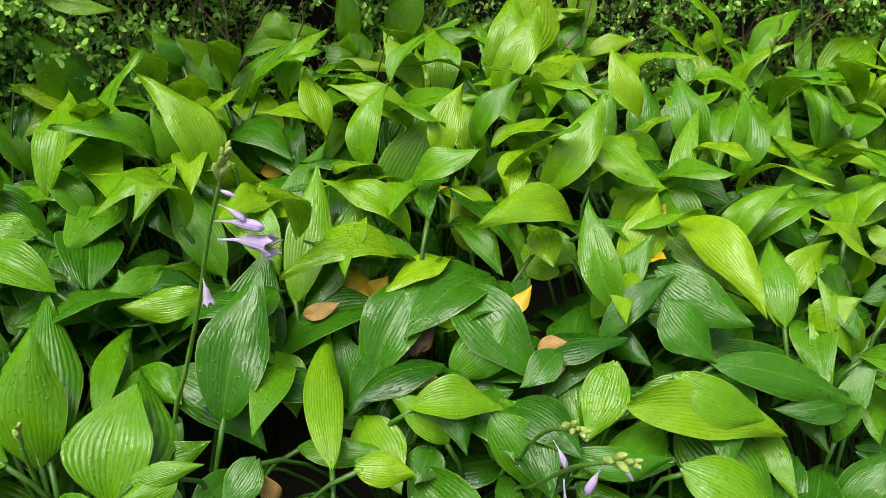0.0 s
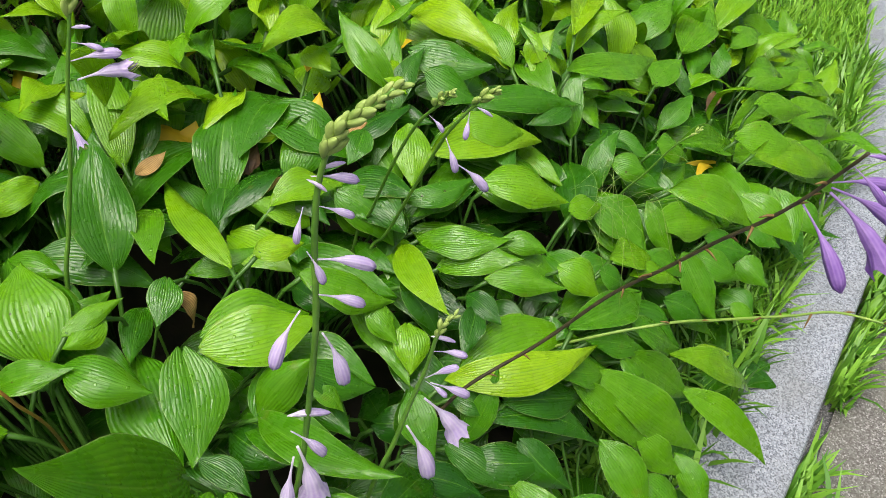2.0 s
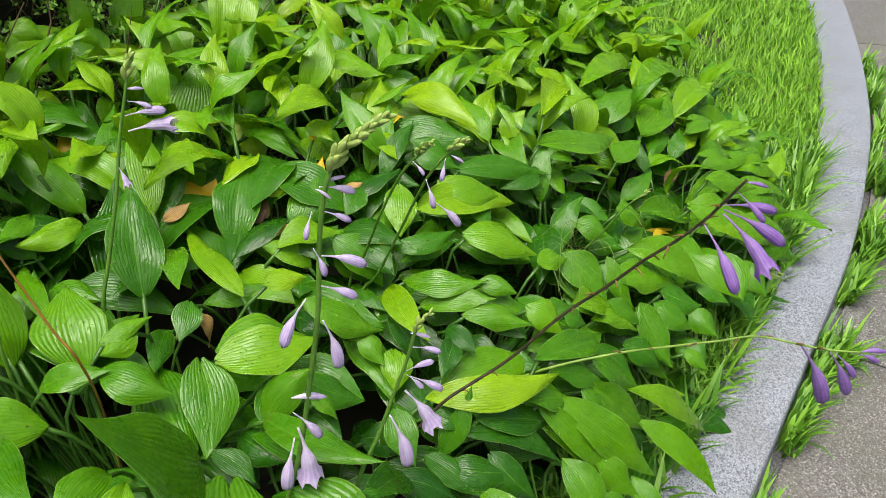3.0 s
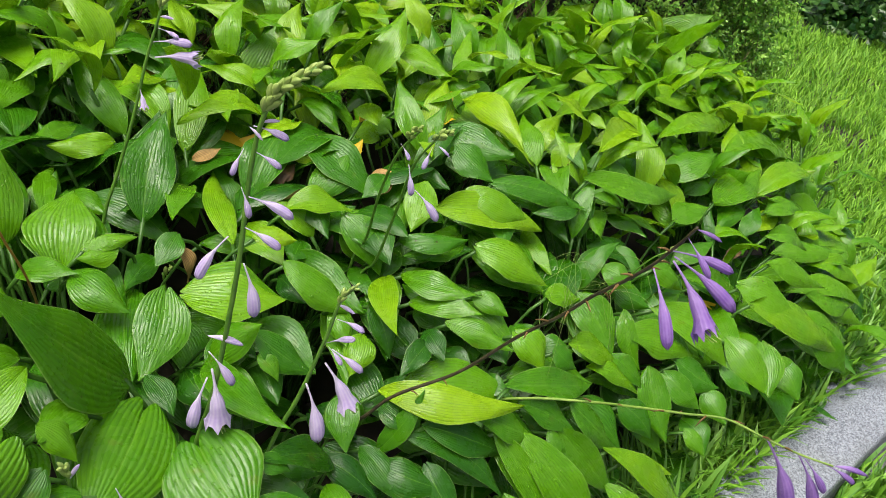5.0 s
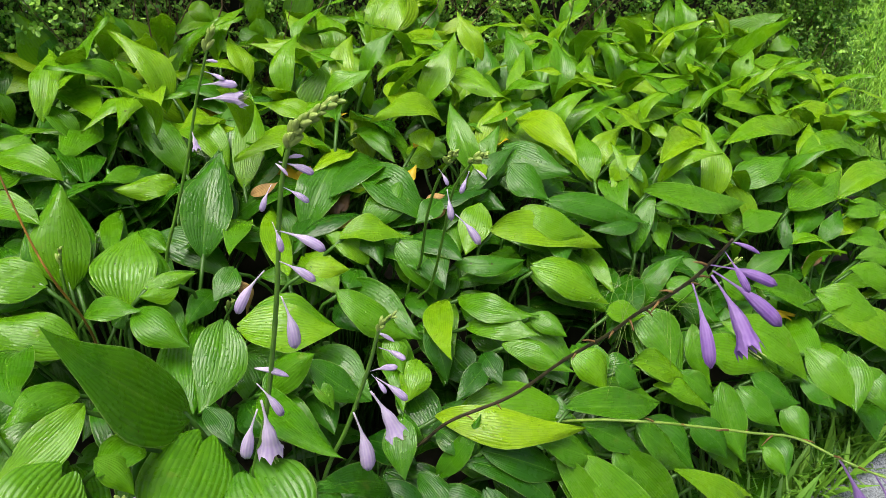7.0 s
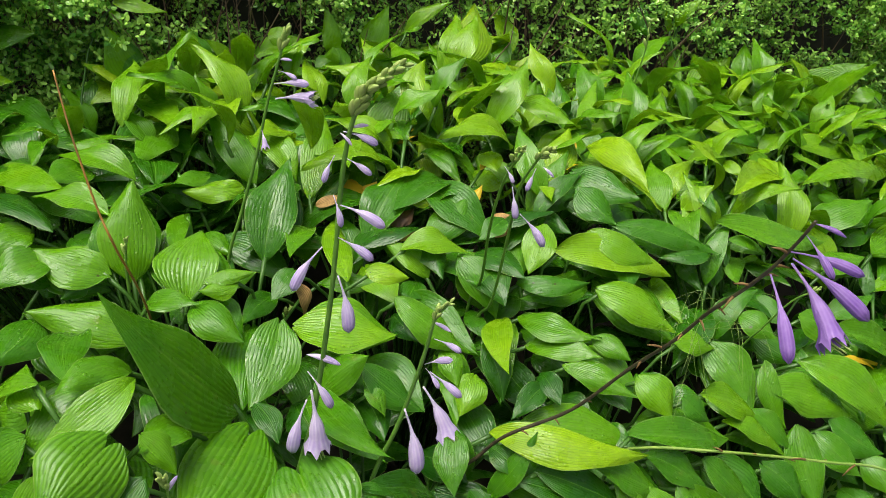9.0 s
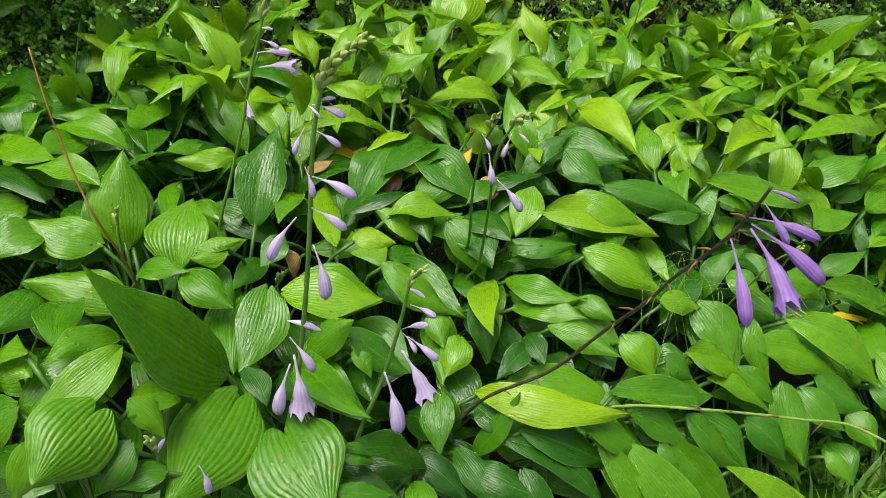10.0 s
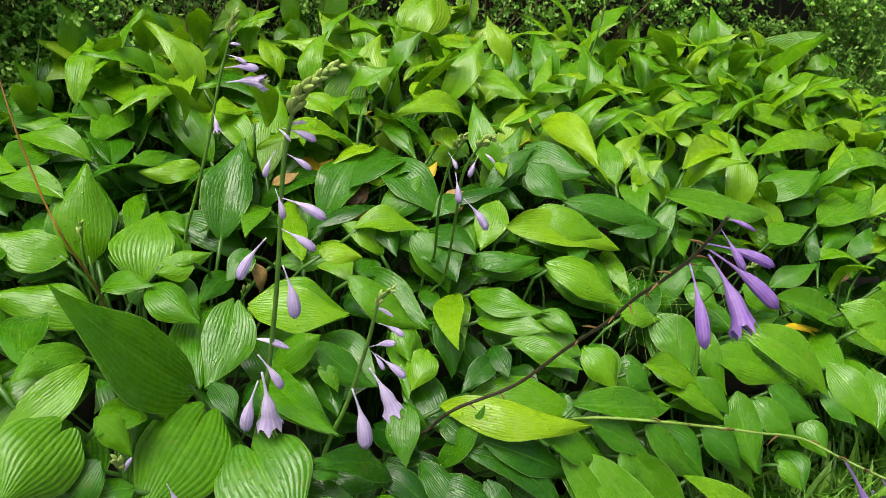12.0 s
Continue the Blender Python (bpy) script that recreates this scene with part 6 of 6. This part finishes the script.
spike = flower_stalk([(-0.211, 0.680, 0.228), (-0.193, 0.665, 0.386), (-0.169, 0.655, 0.480), (-0.150, 0.645, 0.577), (-0.136, 0.635, 0.662), (-0.127, 0.634, 0.733), (-0.119, 0.632, 0.777), (-0.109, 0.626, 0.807), (-0.095, 0.616, 0.827), (-0.074, 0.606, 0.845)], 0.0027, SCAPE, "tall green stem hung with lilac bells", 0)
bud_cluster(spike, [(-0.114, 0.629, 0.797), (-0.104, 0.622, 0.817), (-0.090, 0.614, 0.831), (-0.072, 0.606, 0.845)], 28, 0.017, 40, BUD)
flower(spike, (-0.133, 0.633, 0.654), (-0.125, 0.627, 0.599), "closed", LILAC)
flower(spike, (-0.145, 0.633, 0.682), (-0.173, 0.627, 0.642), "closed", LILAC)
flower(spike, (-0.133, 0.633, 0.730), (-0.127, 0.627, 0.703), "closed", LILAC)
flower(spike, (-0.131, 0.633, 0.722), (-0.090, 0.627, 0.703), "closed", LILAC)
flower(spike, (-0.133, 0.633, 0.692), (-0.101, 0.627, 0.672), "closed", LILAC)
flower(spike, (-0.130, 0.633, 0.765), (-0.140, 0.627, 0.743), "closed", LILAC)
flower(spike, (-0.122, 0.633, 0.763), (-0.100, 0.627, 0.750), "closed", LILAC)
flower(spike, (-0.122, 0.633, 0.785), (-0.094, 0.627, 0.776), "closed", LILAC)
flower(spike, (-0.169, 0.650, 0.561), (-0.136, 0.644, 0.553), "bud", LILAC)
flower(spike, (-0.169, 0.650, 0.542), (-0.147, 0.644, 0.503), "closed", LILAC)
flower(spike, (-0.167, 0.650, 0.520), (-0.164, 0.644, 0.450), "open", LILAC)
flower(spike, (-0.172, 0.650, 0.509), (-0.190, 0.644, 0.448), "closed", LILAC)
flower(spike, (-0.116, 0.633, 0.788), (-0.101, 0.627, 0.792), "bud", LILAC)
flower(spike, (-0.125, 0.633, 0.784), (-0.115, 0.627, 0.775), "bud", LILAC)
back_spike = flower_stalk([(-0.340, 0.960, 0.338), (-0.318, 0.955, 0.496), (-0.294, 0.957, 0.569), (-0.269, 0.957, 0.642), (-0.247, 0.957, 0.717), (-0.233, 0.957, 0.757), (-0.221, 0.957, 0.791)], 0.0024, SCAPE, "slender green stem with a few lilac flowers", 0)
flower(back_spike, (-0.238, 0.957, 0.719), (-0.187, 0.947, 0.721), "open", LILAC)
flower(back_spike, (-0.232, 0.957, 0.753), (-0.209, 0.947, 0.745), "closed", LILAC)
flower(back_spike, (-0.238, 0.957, 0.737), (-0.195, 0.947, 0.739), "closed", LILAC)
flower(back_spike, (-0.258, 0.957, 0.683), (-0.253, 0.947, 0.658), "open", LILAC)
flower(back_spike, (-0.229, 0.957, 0.766), (-0.213, 0.947, 0.767), "bud", LILAC)
bud_cluster(back_spike, [(-0.228, 0.957, 0.774), (-0.223, 0.957, 0.787), (-0.218, 0.957, 0.799)], 8, 0.017, 60, BUD)
pair_one = flower_stalk([(-0.019, 1.019, 0.274), (-0.000, 0.980, 0.428), (0.014, 0.955, 0.478), (0.017, 0.880, 0.587), (0.026, 0.825, 0.667), (0.039, 0.780, 0.715)], 0.0022, SCAPE, "green flower stem ending in pale buds", 0)
pair_two = flower_stalk([(-0.015, 1.012, 0.250), (0.009, 0.970, 0.402), (0.027, 0.945, 0.447), (0.035, 0.860, 0.573), (0.039, 0.790, 0.672), (0.055, 0.754, 0.723)], 0.0022, SCAPE, "green flower stem with pale lilac flowers", 0)
bud_cluster(pair_one, [(0.033, 0.800, 0.697), (0.035, 0.785, 0.713), (0.039, 0.775, 0.721)], 9, 0.014, 70, BUD)
bud_cluster(pair_two, [(0.050, 0.762, 0.715), (0.058, 0.753, 0.724), (0.064, 0.748, 0.729)], 9, 0.014, 80, BUD)
flower(pair_two, (0.030, 0.772, 0.682), (0.034, 0.762, 0.650), "closed", LILAC)
flower(pair_two, (0.039, 0.772, 0.652), (0.065, 0.762, 0.619), "closed", LILAC)
flower(pair_two, (0.053, 0.772, 0.702), (0.043, 0.762, 0.681), "closed", LILAC)
flower(pair_two, (0.060, 0.772, 0.703), (0.070, 0.762, 0.696), "bud", LILAC)
flower(pair_one, (0.023, 0.790, 0.697), (0.032, 0.780, 0.682), "closed", LILAC)
low_spike = flower_stalk([(-0.140, 0.675, 0.231), (-0.116, 0.660, 0.388), (-0.086, 0.650, 0.474), (-0.071, 0.645, 0.521), (-0.057, 0.634, 0.575), (-0.048, 0.629, 0.613), (-0.037, 0.626, 0.629)], 0.0024, SCAPE, "short green stem with open lilac bells", 0)
bud_cluster(low_spike, [(-0.049, 0.629, 0.610), (-0.044, 0.627, 0.623), (-0.035, 0.625, 0.631)], 8, 0.012, 90, BUD)
flower(low_spike, (-0.050, 0.638, 0.604), (-0.034, 0.626, 0.601), "bud", LILAC)
flower(low_spike, (-0.049, 0.638, 0.586), (-0.024, 0.626, 0.579), "closed", LILAC)
flower(low_spike, (-0.058, 0.638, 0.558), (-0.032, 0.626, 0.571), "closed", LILAC)
flower(low_spike, (-0.057, 0.638, 0.554), (-0.044, 0.626, 0.539), "closed", LILAC)
flower(low_spike, (-0.053, 0.638, 0.550), (-0.023, 0.626, 0.529), "closed", LILAC)
flower(low_spike, (-0.059, 0.638, 0.533), (-0.034, 0.626, 0.481), "open", LILAC)
flower(low_spike, (-0.077, 0.638, 0.507), (-0.065, 0.626, 0.437), "closed", LILAC)
dark_stem = flower_stalk([(-0.075, 0.765, 0.200), (-0.040, 0.758, 0.300), (0.002, 0.748, 0.354), (0.033, 0.735, 0.396), (0.097, 0.709, 0.451), (0.143, 0.670, 0.531), (0.168, 0.630, 0.589), (0.182, 0.595, 0.640), (0.195, 0.568, 0.676), (0.206, 0.550, 0.705), (0.214, 0.535, 0.734), (0.218, 0.523, 0.757)], 0.0021, SCAPE_BROWN, "dark purple-brown stem leaning out, with violet bells", 14)
flower(dark_stem, (0.206, 0.549, 0.701), (0.211, 0.500, 0.652), "closed", VIOLET)
flower(dark_stem, (0.215, 0.538, 0.716), (0.237, 0.490, 0.670), "open", VIOLET)
flower(dark_stem, (0.215, 0.538, 0.720), (0.264, 0.505, 0.686), "closed", VIOLET)
flower(dark_stem, (0.212, 0.537, 0.726), (0.261, 0.520, 0.715), "closed", VIOLET)
flower(dark_stem, (0.217, 0.530, 0.743), (0.231, 0.505, 0.720), "closed", VIOLET)
flower(dark_stem, (0.218, 0.523, 0.755), (0.238, 0.515, 0.748), "bud", VIOLET)
kerb_stem = flower_stalk([(0.110, 0.835, 0.215), (0.160, 0.800, 0.310), (0.204, 0.758, 0.359), (0.273, 0.715, 0.389), (0.300, 0.675, 0.418), (0.322, 0.645, 0.439), (0.341, 0.622, 0.454), (0.368, 0.594, 0.472), (0.390, 0.552, 0.483), (0.421, 0.535, 0.476), (0.450, 0.520, 0.473)], 0.0018, SCAPE_PALE, "thin pale green stem reaching over the kerb with violet bells", 9)
flower(kerb_stem, (0.390, 0.552, 0.483), (0.438, 0.535, 0.384), "closed", VIOLET)
flower(kerb_stem, (0.421, 0.536, 0.473), (0.454, 0.520, 0.404), "closed", VIOLET)
flower(kerb_stem, (0.427, 0.534, 0.471), (0.454, 0.518, 0.434), "closed", VIOLET)
flower(kerb_stem, (0.445, 0.524, 0.471), (0.476, 0.510, 0.455), "closed", VIOLET)
flower(kerb_stem, (0.452, 0.520, 0.473), (0.487, 0.510, 0.466), "bud", VIOLET)
flower_stalk([(-0.328, 0.800, 0.240), (-0.348, 0.780, 0.316), (-0.339, 0.750, 0.400), (-0.329, 0.700, 0.573), (-0.328, 0.649, 0.672), (-0.338, 0.652, 0.705), (-0.348, 0.660, 0.743), (-0.357, 0.670, 0.775), (-0.370, 0.690, 0.819)], 0.0013, SCAPE_ORANGE, "bare orange-brown spent flower stem", 0)
bud_stem = flower_stalk([(0.364, 1.012, 0.189), (0.376, 0.970, 0.343), (0.389, 0.930, 0.417), (0.406, 0.900, 0.476), (0.426, 0.885, 0.499)], 0.0016, SCAPE, "thin green stem with a cluster of buds", 0)
bud_cluster(bud_stem, [(0.417, 0.890, 0.490), (0.423, 0.887, 0.497), (0.428, 0.885, 0.502)], 6, 0.01, 100, BUD)
young_spike = flower_stalk([(-0.429, 0.890, 0.363), (-0.421, 0.883, 0.522), (-0.419, 0.883, 0.544), (-0.415, 0.883, 0.564)], 0.0022, SCAPE, "short green stem with one bud", 0)
bud_cluster(young_spike, [(-0.418, 0.883, 0.545), (-0.417, 0.883, 0.558), (-0.415, 0.883, 0.567)], 5, 0.014, 110, BUD)
far_stem = flower_stalk([(0.307, 1.507, 0.410), (0.320, 1.500, 0.569), (0.328, 1.500, 0.616), (0.338, 1.500, 0.662), (0.341, 1.500, 0.706)], 0.0018, SCAPE, "thin green bud stem before the hedge", 0)
bud_cluster(far_stem, [(0.337, 1.500, 0.662), (0.339, 1.500, 0.687), (0.341, 1.500, 0.708)], 5, 0.016, 120, BUD)
front_spike = flower_stalk([(-0.298, 0.576, 0.260), (-0.291, 0.569, 0.419), (-0.289, 0.569, 0.447), (-0.288, 0.569, 0.470)], 0.0024, SCAPE, "short stem with pale green buds and lilac flowers", 0)
bud_cluster(front_spike, [(-0.287, 0.569, 0.468), (-0.287, 0.564, 0.482), (-0.288, 0.559, 0.492)], 7, 0.017, 140, BUD)
flower(front_spike, (-0.285, 0.564, 0.473), (-0.275, 0.564, 0.491), "bud", LILAC)
flower(front_spike, (-0.288, 0.564, 0.459), (-0.297, 0.564, 0.447), "closed", LILAC)
flower(front_spike, (-0.249, 0.564, 0.457), (-0.245, 0.564, 0.420), "closed", LILAC)
young_bud = flower_stalk([(-0.250, 0.971, 0.243), (-0.252, 0.964, 0.402), (-0.253, 0.964, 0.417), (-0.244, 0.964, 0.427)], 0.002, SCAPE, "pale green bud on a short stem", 0)
bud_cluster(young_bud, [(-0.249, 0.964, 0.413), (-0.245, 0.964, 0.424), (-0.241, 0.964, 0.432)], 4, 0.014, 150, BUD)


def build_tangle():
    """Hair-thin pale grass fallen over the leaves."""
    rng = random.Random(8)
    verts, faces = [], []
    for k in range(18):
        a = Vector((rng.uniform(0.22, 0.34), rng.uniform(0.80, 0.90), rng.uniform(0.46, 0.50)))
        d = Vector((rng.uniform(-1.0, 1.0), rng.uniform(-1.0, 0.1), 0.2))
        b = a + d * rng.uniform(0.03, 0.07) + Vector((0, 0, 0.012))
        c = b + d * rng.uniform(0.02, 0.06) + Vector((0, -0.012, -rng.uniform(0.03, 0.10)))
        v, f = tube(smooth_line([a, b, c], 5), [0.00022] * 11, 4)
        faces += [tuple(i + len(verts) for i in q) for q in f]
        verts += v
    tagged(new("dry_grass", mesh_from("dry_grass", verts, faces, SCAPE_PALE)), "tangle of hair-thin pale grass fallen on hosta leaves", "grass", kind="stuff")


build_tangle()
